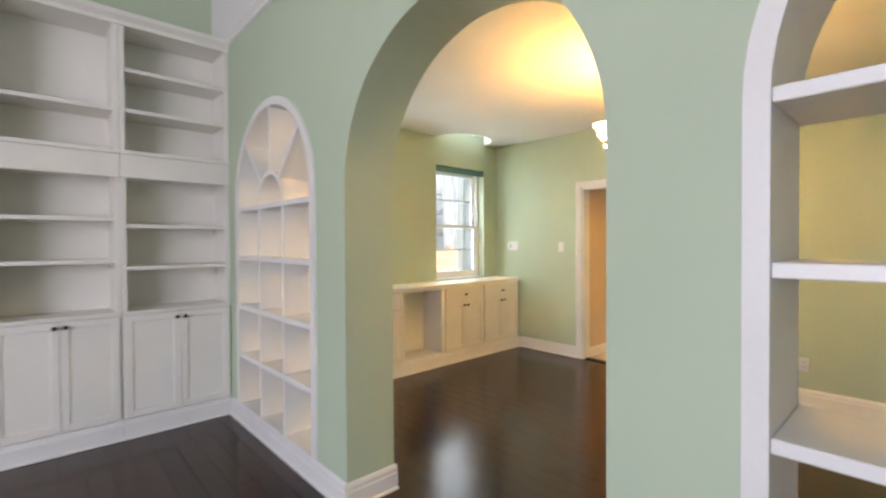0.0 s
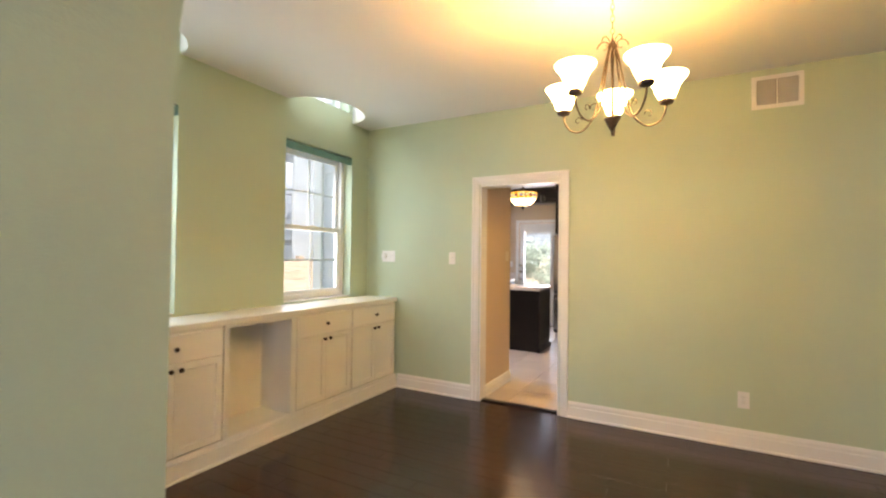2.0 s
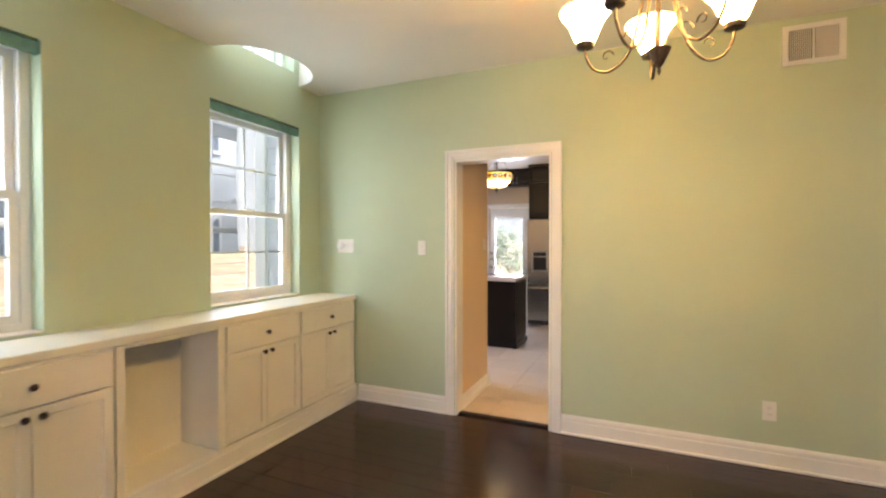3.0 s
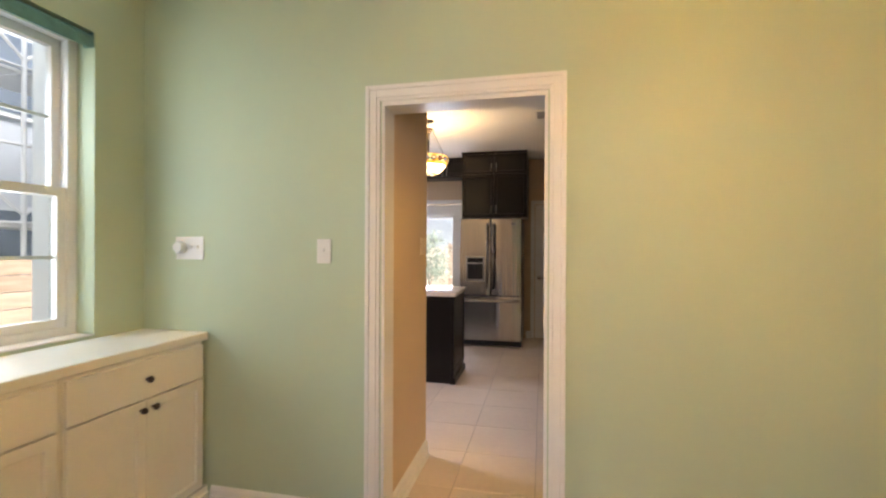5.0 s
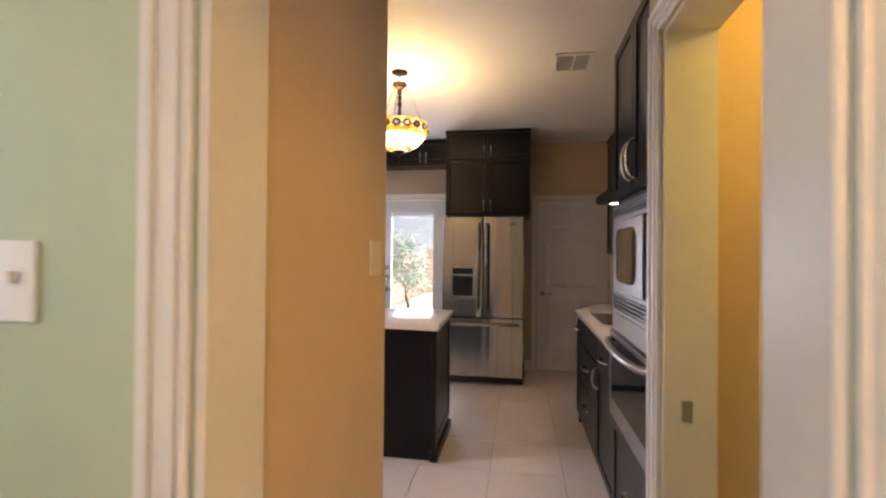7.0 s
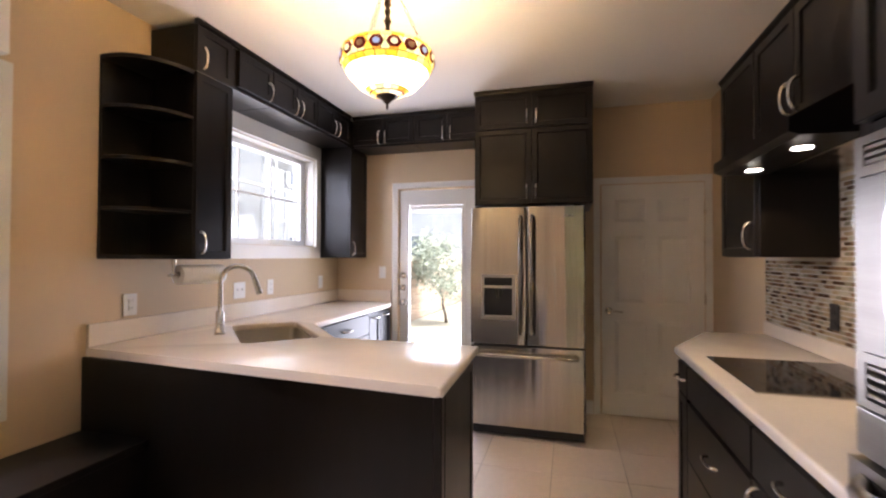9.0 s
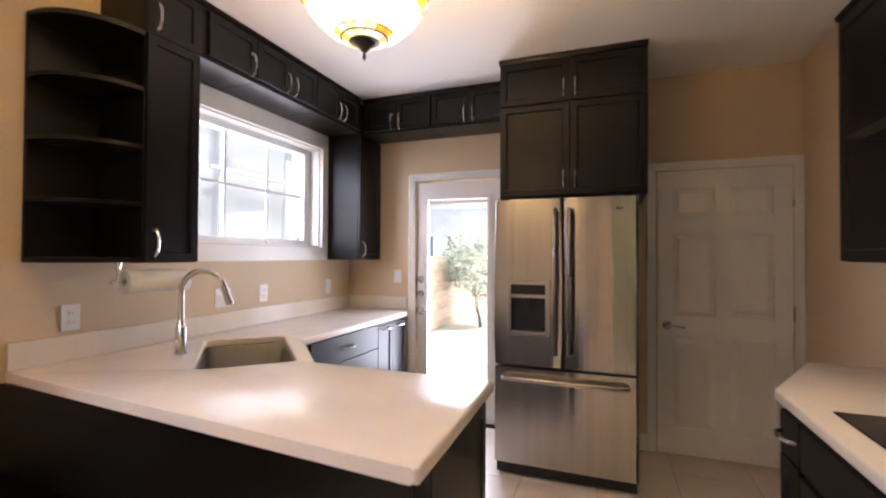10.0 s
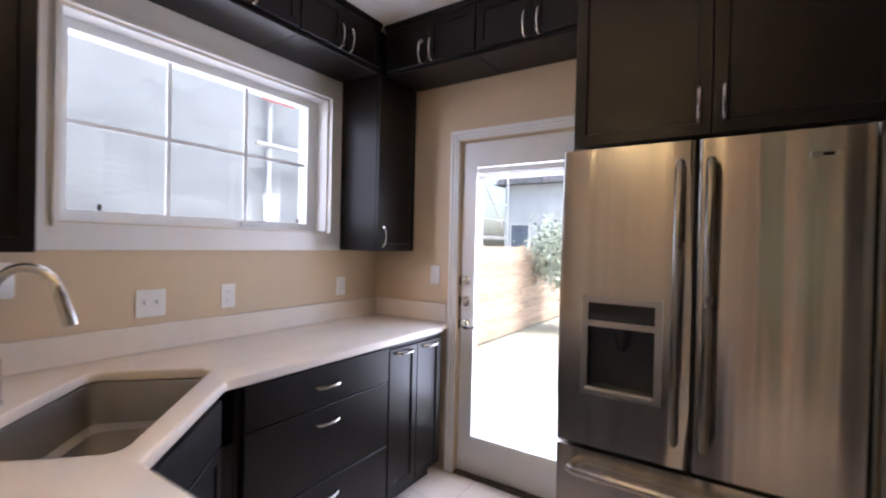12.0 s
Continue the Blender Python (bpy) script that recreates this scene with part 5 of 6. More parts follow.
def tower():
    y0, y1 = 6.035, 6.775
    w = y1 - y0
    ob = thing("oven_cabinet", (FX, y1, 0), "tall espresso cabinet holding microwave and wall oven", "cabinet", turn=-90)
    d = XR - FX
    bm = bmesh.new()
    for x in (0.0, w - 0.02):
        box(bm, (x, 0.0, 0.002), (x + 0.02, d - 0.003, 2.36), 0.002)
    box(bm, (0.0205, 0.40, 0.002), (w - 0.0205, d - 0.003, 2.36))
    for z0, z1 in ((0.10, 0.12), (0.585, 0.605), (1.606, 1.632), (2.335, 2.36)):
        box(bm, (0.0205, 0.0, z0), (w - 0.0205, 0.399, z1))
    part("body", bm, ESPRESSO, ob)
    for a, b, hx in ((0.004, w / 2 - 0.0015, w / 2 - 0.035), (w / 2 + 0.0015, w - 0.004, w / 2 + 0.035)):
        f = part("door", shaker(a, 1.636, b, 2.352, rail=0.062), ESPRESSO, ob)
        part("handle", bow(hx, 1.765, True, long=0.15, r=0.0065), NICKEL, f, "brushed nickel bow handle", smooth=True)
    f = part("drawer_front", shaker(0.004, 0.12, w - 0.004, 0.585, rail=0.058), ESPRESSO, ob)
    part("handle", bow(w / 2, 0.36, False, long=0.15), NICKEL, f, "brushed nickel bow handle", smooth=True)
    # microwave
    mw = thing("microwave", (FX, y1, 0), "built-in stainless microwave with a dark window and trim kit", "microwave", turn=-90)
    part("body", box(bmesh.new(), (0.03, 0.002, 1.115), (w - 0.03, 0.39, 1.598)), BLACKP, mw)
    trim = part("trim_frame", holed(bmesh.new(), 0.008, w - 0.008, 1.105, 1.604, -0.022, -0.0005, [(0.03, w - 0.03, 1.205, 1.53), (0.035, w - 0.035, 1.548, 1.588), (0.035, w - 0.035, 1.12, 1.188)]), OVENSTEEL, mw)
    for z0, z1, n in ((1.548, 1.588, 3), (1.12, 1.188, 4)):
        for i in range(n):
            z = z0 + (z1 - z0) * (i + 0.5) / n
            bm = box(bmesh.new(), (0.036, -0.02, z - 0.0045), (w - 0.036, -0.006, z + 0.0045), 0.002)
            part("louvre", bm, OVENSTEEL, trim)
        part("vent_back", box(bmesh.new(), (0.035, -0.004, z0), (w - 0.035, -0.001, z1)), BLACKP, trim)
    # convex door front
    bm = bmesh.new()
    n, x0, x1 = 16, 0.034, w * 0.74
    prof = [(x0 + (x1 - x0) * i / n, -0.026 - 0.003 * math.sin(math.pi * i / n)) for i in range(n + 1)]
    prism(bm, prof + [(x1, -0.001), (x0, -0.001)], 2, 1.209, 1.526)
    door = part("door", bm, OVENSTEEL, mw, smooth=True)
    bm = bmesh.new()
    g0, g1, gz0, gz1 = x0 + 0.065, x1 - 0.085, 1.25, 1.49
    pts = []
    for i in range(41):
        a = 2 * math.pi * i / 40
        sx, sz = math.copysign(abs(math.cos(a)) ** 0.35, math.cos(a)), math.copysign(abs(math.sin(a)) ** 0.35, math.sin(a))
        pts.append(((g0 + g1) / 2 + sx * (g1 - g0) / 2, (gz0 + gz1) / 2 + sz * (gz1 - gz0) / 2))
    def on(px, pz):
        return bm.verts.new((px, -0.0275 - 0.003 * math.sin(math.pi * (px - x0) / (x1 - x0)), pz))
    cols = [(on(*pts[i]), on(*pts[40 - i])) for i in range(1, 20)]
    for p, q in zip(cols, cols[1:]):
        bm.faces.new((p[0], q[0], q[1], p[1]))
    part("window", bm, MIRRORGLASS, door, "dark glass window", smooth=True)
    part("control_panel", box(bmesh.new(), (x1 + 0.004, -0.026, 1.209), (w - 0.034, -0.001, 1.526), 0.003), BLACK, mw)
    # wall oven
    ov = thing("wall_oven", (FX, y1, 0), "built-in stainless oven with black glass door", "oven", turn=-90)
    part("body", box(bmesh.new(), (0.03, 0.002, 0.61), (w - 0.03, 0.39, 1.10)), BLACKP, ov)
    part("control_panel", box(bmesh.new(), (0.008, -0.024, 1.015), (w - 0.008, -0.0005, 1.102), 0.004, 2), OVENSTEEL, ov)
    dr = part("door", holed(bmesh.new(), 0.008, w - 0.008, 0.612, 1.008, -0.036, -0.0005, [(0.05, w - 0.05, 0.70, 0.985)]), OVENSTEEL, ov)
    part("glass", box(bmesh.new(), (0.046, -0.038, 0.696), (w - 0.046, -0.020, 0.989), 0.002), BLACK, dr)
    bm = bmesh.new()
    pts = [(0.05 + (w - 0.10) * i / 14, -0.036 - 0.055 * math.sin(math.pi * i / 14) ** 0.35, 0.975) for i in range(15)]
    tube(bm, pts, 0.014, 12)
    part("handle", bm, OVENSTEEL, dr, "bowed steel bar handle", smooth=True)


tower()
RX = -1.885
# base cabinets under the cooktop; x runs towards the dining room
w = 7.33 - 6.79
cabinet("base_cabinet", (RX, 7.33, 0), -90, w, XR - RX, 0.0, 0.878,
        [("drawer", 0.004, 0.71, w - 0.004, 0.857, [("along", w / 2, 0.785)]), ("door", 0.004, 0.115, w - 0.004, 0.703, [("up", 0.05, 0.63)])],
        ESPRESSO, NICKEL, "espresso base cabinet with a drawer over a door", "dark kitchen base cabinets", toe=0.10)
w = 8.10 - 7.332
cabinet("base_cabinet", (RX, 8.10, 0), -90, w, XR - RX, 0.0, 0.878,
        [("drawer", 0.004, 0.71, w - 0.004, 0.857, []), ("drawer", 0.004, 0.43, w - 0.004, 0.69, [("along", w / 2, 0.575)]), ("drawer", 0.004, 0.115, w - 0.004, 0.423, [("along", w / 2, 0.30)])],
        ESPRESSO, NICKEL, "espresso cooktop base with two deep drawers", "dark kitchen base cabinets", toe=0.10)
w = 8.28 - 8.102
cabinet("base_cabinet", (RX, 8.28, 0), -90, w, XR - RX, 0.0, 0.878,
        [("drawer", 0.004, 0.71, w - 0.004, 0.857, [("along", w / 2, 0.785)]), ("door", 0.004, 0.115, w - 0.004, 0.703, [])],
        ESPRESSO, NICKEL, "narrow espresso base cabinet with a drawer", "dark kitchen base cabinets", toe=0.10)
end = thing("end_cabinet", (RX, 8.28, 0), "espresso angled end cabinet of the cooking side", "cabinet")
bm = bmesh.new()
prism(bm, [(0.0, 0.002), (0.24, 0.47), (XR - RX - 0.003, 0.49), (XR - RX - 0.003, 0.002)], 2, 0.002, 0.878)
part("body", bm, ESPRESSO, end)
bm = bmesh.new()
prism(bm, [(WX, 6.787), (XR - 0.001, 6.787), (XR - 0.001, 8.85), (-1.635, 8.85), (WX, 8.295)], 2, 0.879, 0.919)
bmesh.ops.recalc_face_normals(bm, faces=bm.faces)
rim = [e for e in bm.edges if abs(e.verts[0].co.z - e.verts[1].co.z) < 1e-5 and min(v.co.x for v in e.verts) < XR - 0.01 and max(v.co.y for v in e.verts) > 6.8]
bmesh.ops.bevel(bm, geom=rim, offset=0.010, segments=3, affect="EDGES", profile=0.5)
solid("worktop", bm, QUARTZ, "cream quartz worktop with a clipped corner", "countertop", "", smooth=True)
slab("backsplash", (XR - 0.019, 6.787, 0.920), (XR - 0.001, 8.86, 0.998), QUARTZ, "low cream quartz upstand beside the cooktop", "backsplash", "thing", bev=0.003)
ck = thing("cooktop", (-1.835, 7.49, 0.9195), "black glass electric cooktop set in the worktop", "cooktop")
part("glass", box(bmesh.new(), (0.0, 0.0, 0.0), (0.52, 0.56, 0.006), 0.002), BLACK, ck)
for x, y, r in ((0.14, 0.15, 0.085), (0.14, 0.41, 0.07), (0.38, 0.15, 0.07), (0.38, 0.41, 0.09)):
    bm = bmesh.new()
    for rr in (r, r * 0.6):
        for i in range(36):
            a, b = 2 * math.pi * i / 36, 2 * math.pi * (i + 1) / 36
            bm.faces.new([bm.verts.new((x + q * math.cos(t), y + q * math.sin(t), 0.0064)) for q, t in ((rr, a), (rr, b), (rr - 0.0025, b), (rr - 0.0025, a))])
    part("burner_ring", bm, PEWTER, ck)
part("edge_strip", box(bmesh.new(), (0.0, -0.006, 0.0), (0.52, -0.0005, 0.007), 0.001), STEEL, ck)


def right_upper(y0, y1, z0, doors, label):
    w = y1 - y0
    return cabinet("wall_cabinet", (-1.605, y1, 0), -90, w, XR + 1.605, z0, 2.335, doors, ESPRESSO, NICKEL, label, "dark kitchen wall cabinets", crown=0.022)


w = 8.55 - 8.088
right_upper(8.088, 8.55, 1.38, [("door", 0.004, 1.384, w - 0.004, 2.331, [("up", w - 0.045, 1.48)])], "espresso wall cabinet at the end of the cooking side")
w = 8.086 - 7.33
right_upper(7.33, 8.086, 1.90, [("door", 0.004, 1.904, w / 2 - 0.0015, 2.331, [("up", w / 2 - 0.035, 1.99)]), ("door", w / 2 + 0.0015, 1.904, w - 0.004, 2.331, [("up", w / 2 + 0.035, 1.99)])],
            "espresso wall cabinet over the range hood")
w = 7.328 - 6.79
right_upper(6.79, 7.328, 1.38, [("door", 0.004, 1.384, w - 0.004, 2.331, [("up", 0.045, 1.48)])], "espresso wall cabinet beside the oven cabinet")
hd = thing("range_hood", (-1.605, 8.07, 1.75), "dark slim range hood with two lit lamps", "range hood", turn=-90)
bm = bmesh.new()
prism(bm, [(0.307, 0.005), (0.307, 0.148), (0.0, 0.148), (-0.03, 0.148), (-0.19, 0.062), (-0.19, 0.018), (-0.16, 0.005)], 0, 0.002, 0.732)
part("body", bm, ESPRESSO, hd, "dark metal hood body")
part("filter", box(bmesh.new(), (0.04, 0.02, -0.002), (0.69, 0.28, 0.0045), 0.002), STEEL, hd, "steel mesh filter")
for x in (0.16, 0.57):
    bm = bmesh.new()
    lathe(bm, [(0.036, 0.0), (0.036, 0.006), (0.03, 0.006)], 20, (x, -0.085, -0.002))
    ring = part("lamp_ring", bm, STEEL, hd, smooth=True)
    bm = bmesh.new()
    lathe(bm, [(0.004, -0.004), (0.029, -0.003), (0.029, 0.004)], 20, (x, -0.085, -0.001))
    part("lens", bm, BULBLENS, ring, "lit lamp lens", smooth=True)
plate("outlet", (XR - 0.010, 8.12, 1.115), -90, 0.072, 0.117, [("socket", 0, 0)], "black outlet on the mosaic backsplash", "outlet", BLACKP, "wall plates")


def mosaic():
    m = bpy.data.materials.new("mosaic_glass_stone")
    m.use_nodes = True
    n, link = m.node_tree.nodes, m.node_tree.links.new
    b, geo, ramp = n["Principled BSDF"], n.new("ShaderNodeNewGeometry"), n.new("ShaderNodeValToRGB")
    ramp.color_ramp.interpolation = "CONSTANT"
    tones = [(0.0, (0.10, 0.06, 0.035)), (0.16, (0.24, 0.15, 0.085)), (0.34, (0.42, 0.32, 0.20)), (0.55, (0.45, 0.37, 0.26)), (0.72, (0.30, 0.27, 0.19)), (0.86, (0.47, 0.43, 0.34))]
    el = ramp.color_ramp.elements
    el[0].position, el[0].color = tones[0][0], (*tones[0][1], 1)
    el[1].position, el[1].color = tones[1][0], (*tones[1][1], 1)
    for p, c in tones[2:]:
        e = el.new(p)
        e.color = (*c, 1)
    link(geo.outputs["Random Per Island"], ramp.inputs[0])
    no, mix = n.new("ShaderNodeTexNoise"), n.new("ShaderNodeHueSaturation")
    no.inputs["Scale"].default_value = 120
    mr = n.new("ShaderNodeMapRange")
    mr.inputs["To Min"].default_value, mr.inputs["To Max"].default_value = 0.75, 1.25
    link(geo.outputs["Position"], no.inputs["Vector"]), link(no.outputs["Fac"], mr.inputs["Value"])
    link(mr.outputs[0], mix.inputs["Value"]), link(ramp.outputs[0], mix.inputs["Color"])
    link(mix.outputs[0], b.inputs["Base Color"])
    b.inputs["Roughness"].default_value = 0.22
    verts, faces = [], []
    tw, th, g = 0.047, 0.0215, 0.003
    row, z = 0, 0.9995
    while z + th < 1.74:
        y = 6.79 - (tw / 2 if row % 2 else 0)
        while y < 8.86:
            a, c = max(y, 6.79), min(y + tw - g, 8.86)
            if c - a > 0.006 and (z + th < 1.379 or c < 8.085):
                k, p = len(verts), 0.006 + 0.0012 * random.random()
                for x, s in ((XR - 0.001, 0.0), (XR - p, 0.0012)):
                    verts += [(x, a + s, z + s), (x, c - s, z + s), (x, c - s, z + th - g - s), (x, a + s, z + th - g - s)]
                faces += [(k + 4, k + 5, k + 6, k + 7)] + [(k + i, k + (i + 1) % 4, k + 4 + (i + 1) % 4, k + 4 + i) for i in range(4)]
            y += tw
        row, z = row + 1, z + th
    me = bpy.data.meshes.new("mosaic_tiles")
    me.from_pydata(verts, [], faces)
    me.materials.append(m)
    tagged(new("mosaic_tiles", me), "brown and cream glass mosaic tile backsplash", "backsplash", kind="stuff")
    slab("wall_mosaic_bed_upper", (XR - 0.004, 7.332, 1.3785), (XR - 0.0003, 8.085, 1.745), LIGHTGROUT, "grout bed under the range hood", "wall")
    slab("wall_mosaic_bed", (XR - 0.004, 6.788, 0.9975), (XR - 0.0003, 8.862, 1.378), LIGHTGROUT, "grout bed of the mosaic", "wall")


mosaic()


# ---- kitchen: pendant ----
def art_glass(name, tones, strength):
    """Lit glass whose colour differs from pane to pane, with cloudy streaks."""
    m = bpy.data.materials.new(name)
    m.use_nodes = True
    n, link = m.node_tree.nodes, m.node_tree.links.new
    b, info, ramp = n["Principled BSDF"], n.new("ShaderNodeObjectInfo"), n.new("ShaderNodeValToRGB")
    ramp.color_ramp.interpolation = "CONSTANT"
    el = ramp.color_ramp.elements
    el[0].position, el[0].color = 0.0, (*tones[0], 1)
    el[1].position, el[1].color = 1 / len(tones), (*tones[1], 1)
    for k, c in enumerate(tones[2:]):
        el.new((k + 2) / len(tones)).color = (*c, 1)
    link(info.outputs["Random"], ramp.inputs[0])
    cloud, mr, hsv = n.new("ShaderNodeTexNoise"), n.new("ShaderNodeMapRange"), n.new("ShaderNodeHueSaturation")
    cloud.inputs["Scale"].default_value = 45
    mr.inputs["To Min"].default_value, mr.inputs["To Max"].default_value = 0.55, 1.45
    link(cloud.outputs["Fac"], mr.inputs["Value"]), link(mr.outputs[0], hsv.inputs["Value"])
    link(ramp.outputs[0], hsv.inputs["Color"])
    link(hsv.outputs[0], b.inputs["Base Color"]), link(hsv.outputs[0], b.inputs["Emission Color"])
    b.inputs["Emission Strength"].default_value, b.inputs["Roughness"].default_value = strength, 0.18
    return m


AMBER = art_glass("lit_amber_art_glass", [(1.0, 0.50, 0.06), (1.0, 0.62, 0.12), (0.95, 0.42, 0.03), (1.0, 0.72, 0.25)], 0.42)
MIXED = art_glass("lit_mixed_art_glass", [(1.0, 0.80, 0.38), (1.0, 0.56, 0.08), (0.55, 0.62, 0.30), (1.0, 0.88, 0.62), (0.85, 0.34, 0.04)], 0.42)
CREAM = art_glass("lit_cream_art_glass", [(1.0, 0.80, 0.46), (1.0, 0.84, 0.54), (1.0, 0.76, 0.38)], 2.0)


def pendant():
    ob = thing("pendant_lamp", (-3.25, 7.64, CEIL), "bronze pendant with a lit stained glass bowl", "ceiling lamp")
    bm = bmesh.new()
    lathe(bm, [(0.012, -0.022), (0.045, -0.018), (0.06, -0.008), (0.06, -0.001)], 22)
    part("canopy", bm, BRONZE, ob, smooth=True)
    bm = bmesh.new()
    tube(bm, [(0, 0, -0.02), (0, 0, -0.08)], 0.004, 8)
    lathe(bm, [(0.01, -0.078), (0.052, -0.086), (0.056, -0.098), (0.03, -0.108), (0.036, -0.118), (0.014, -0.13), (0.018, -0.16), (0.009, -0.17), (0.016, -0.19), (0.009, -0.21), (0.018, -0.235), (0.010, -0.26), (0.014, -0.30), (0.006, -0.34)], 18)
    part("stem", bm, BRONZE, ob, smooth=True)
    for j in range(3):
        a = radians(120 * j + 35)
        for i in range(10):
            u0 = (i + 0.5) / 10
            c = Vector((0.05 + 0.15 * u0, 0, -0.10 - 0.28 * u0))
            bm = bmesh.new()
            d = Vector((0.155, 0, -0.255)).normalized()
            q = Vector((0, 1, 0)) if i % 2 else d.cross(Vector((0, 1, 0)))
            tube(bm, [c + d * 0.018 * math.cos(2 * math.pi * k / 10) + q * 0.007 * math.sin(2 * math.pi * k / 10) for k in range(11)], 0.0014, 5)
            bmesh.ops.rotate(bm, verts=bm.verts, cent=(0, 0, 0), matrix=Matrix.Rotation(a, 3, "Z"))
            part("chain_link", bm, BRONZE, ob, smooth=True)
    bm = bmesh.new()
    prof = [(0.194, 0.0), (0.202, -0.03), (0.200, -0.06), (0.185, -0.10), (0.158, -0.145), (0.120, -0.19), (0.074, -0.224), (0.036, -0.242)]
    prof = [(r * 1.06, z * 0.86) for r, z in prof]
    lathe(bm, [(r - 0.0012, z) for r, z in prof] + [(r - 0.004, z + 0.002) for r, z in prof[::-1]], 40, cap=False)
    sh = part("shade", bm, BRONZE, ob, "amber stained glass bowl with dark leading", smooth=True)
    sh.location = (0, 0, -0.382)

    def radius(z):
        for (r0, z0), (r1, z1) in zip(prof, prof[1:]):
            if z1 <= z <= z0:
                return r0 + (r1 - r0) * (z - z0) / (z1 - z0)
        return prof[-1][0]
    zones = ((0.0, -0.022, 26, AMBER), (-0.022, -0.052, 36, MIXED), (-0.052, -0.086, 36, MIXED), (-0.086, -0.112, 26, AMBER),
             (-0.112, -0.162, 24, CREAM), (-0.162, -0.210, 24, CREAM), (-0.210, -0.225, 16, MIXED), (-0.225, -0.238, 12, MIXED))
    for k, (za, zb, n, mat) in enumerate(zones):
        za, zb = za * 0.86, zb * 0.86
        bm, g = bmesh.new(), 0.0015
        grid = []
        for i in range(5):
            z = za - g + (zb - za + 2 * g) * i / 4
            r = radius(z) + 0.0016
            half = math.pi / n - g / r
            grid.append([bm.verts.new((r * math.cos(half * s), r * math.sin(half * s), z)) for s in (-1, -0.33, 0.33, 1)])
        for p, q in zip(grid, grid[1:]):
            for s in range(3):
                bm.faces.new((p[s], p[s + 1], q[s + 1], q[s]))
        bmesh.ops.solidify(bm, geom=list(bm.faces), thickness=0.001)
        me = mesh_of("glass_pane", bm, mat, True)
        for j in range(n):
            pane = new("glass_pane", me)
            pane.parent = sh
            pane.rotation_euler[2] = 2 * math.pi * (j + 0.5 * (k % 2)) / n
    # oval jewels in dark rings round the rim
    for j in range(18):
        a = radians(20 * j)
        for mat, r0, y0 in ((WINE, 0.032, 0.0), (JEWEL[j % 3], 0.0185, 0.0025)):
            bm = bmesh.new()
            lathe(bm, [(r0, 0.0), (r0 * 0.8, 0.003 + y0), (r0 * 0.3, 0.0045 + y0)], 14)
            bmesh.ops.scale(bm, verts=bm.verts, vec=(0.8, 1.0, 1.0))
            bmesh.ops.rotate(bm, verts=bm.verts, cent=(0, 0, 0), matrix=Matrix.Rotation(radians(90), 3, "Y"))
            bmesh.ops.rotate(bm, verts=bm.verts, cent=(0, 0, 0), matrix=Matrix.Rotation(radians(4), 3, "Y"))
            bmesh.ops.translate(bm, verts=bm.verts, vec=(0.2135, 0, -0.044))
            bmesh.ops.rotate(bm, verts=bm.verts, cent=(0, 0, 0), matrix=Matrix.Rotation(a, 3, "Z"))
            part("jewel" if mat is not WINE else "jewel_ring", bm, mat, sh, smooth=True)
    bm = bmesh.new()
    lathe(bm, [(0.002, -0.295), (0.007, -0.285), (0.004, -0.27), (0.014, -0.262), (0.024, -0.25), (0.040, -0.240), (0.038, -0.232)], 18, (0, 0, -0.352))
    part("finial", bm, BRONZE, ob, smooth=True)


WINE = glow("lit_wine_red_glass", (0.16, 0.018, 0.012), 0.12)
JEWEL = [glow("lit_pale_jewel", (1.0, 0.85, 0.50), 0.3), glow("lit_brown_jewel", (0.42, 0.20, 0.10), 0.12), glow("lit_blue_jewel", (0.42, 0.50, 0.75), 0.22)]
pendant()

# ---- breakfast nook ----
bn = thing("bench", (XK + 0.002, 5.86, 0), "low espresso built-in bench under the nook window", "bench")
part("body", box(bmesh.new(), (0.0, 0.0, 0.002), (0.40, 1.575, 0.485), 0.003), ESPRESSO, bn)
part("seat", box(bmesh.new(), (0.0, 0.0, 0.486), (0.425, 1.577, 0.522), 0.006, 2), ESPRESSO, bn)
bn = thing("window_valance", (XK + 0.001, 6.02, 2.20), "white boxed valance over the nook window", "valance")
part("box", box(bmesh.new(), (0.0, 0.0, 0.0), (0.10, 0.99, 0.30), 0.006, 2), TRIM, bn)
nw = thing("window_6", (XK - 0.09, 6.15, 0.75), "white nook window", "window", kind="structure", turn=90)
part("window_frame", holed(bmesh.new(), 0.001, 0.849, 0.001, 1.399, 0, 0.08, [(0.05, 0.80, 0.05, 0.68), (0.05, 0.80, 0.72, 1.35)]), VINYL, nw)
for z0, z1 in ((0.046, 0.684), (0.716, 1.354)):
    part("pane", box(bmesh.new(), (0.046, 0.04, z0), (0.804, 0.044, z1)), GLASS, nw).visible_shadow = False
part("window_casing", holed(bmesh.new(), -0.07, 0.92, -0.07, 1.447, -0.108, -0.0905, [(-0.002, 0.852, -0.002, 1.402)]), TRIM, nw)
moulding("baseboard", (-2.30, YK), (-2.234, YK), (0, -1), 0.11)


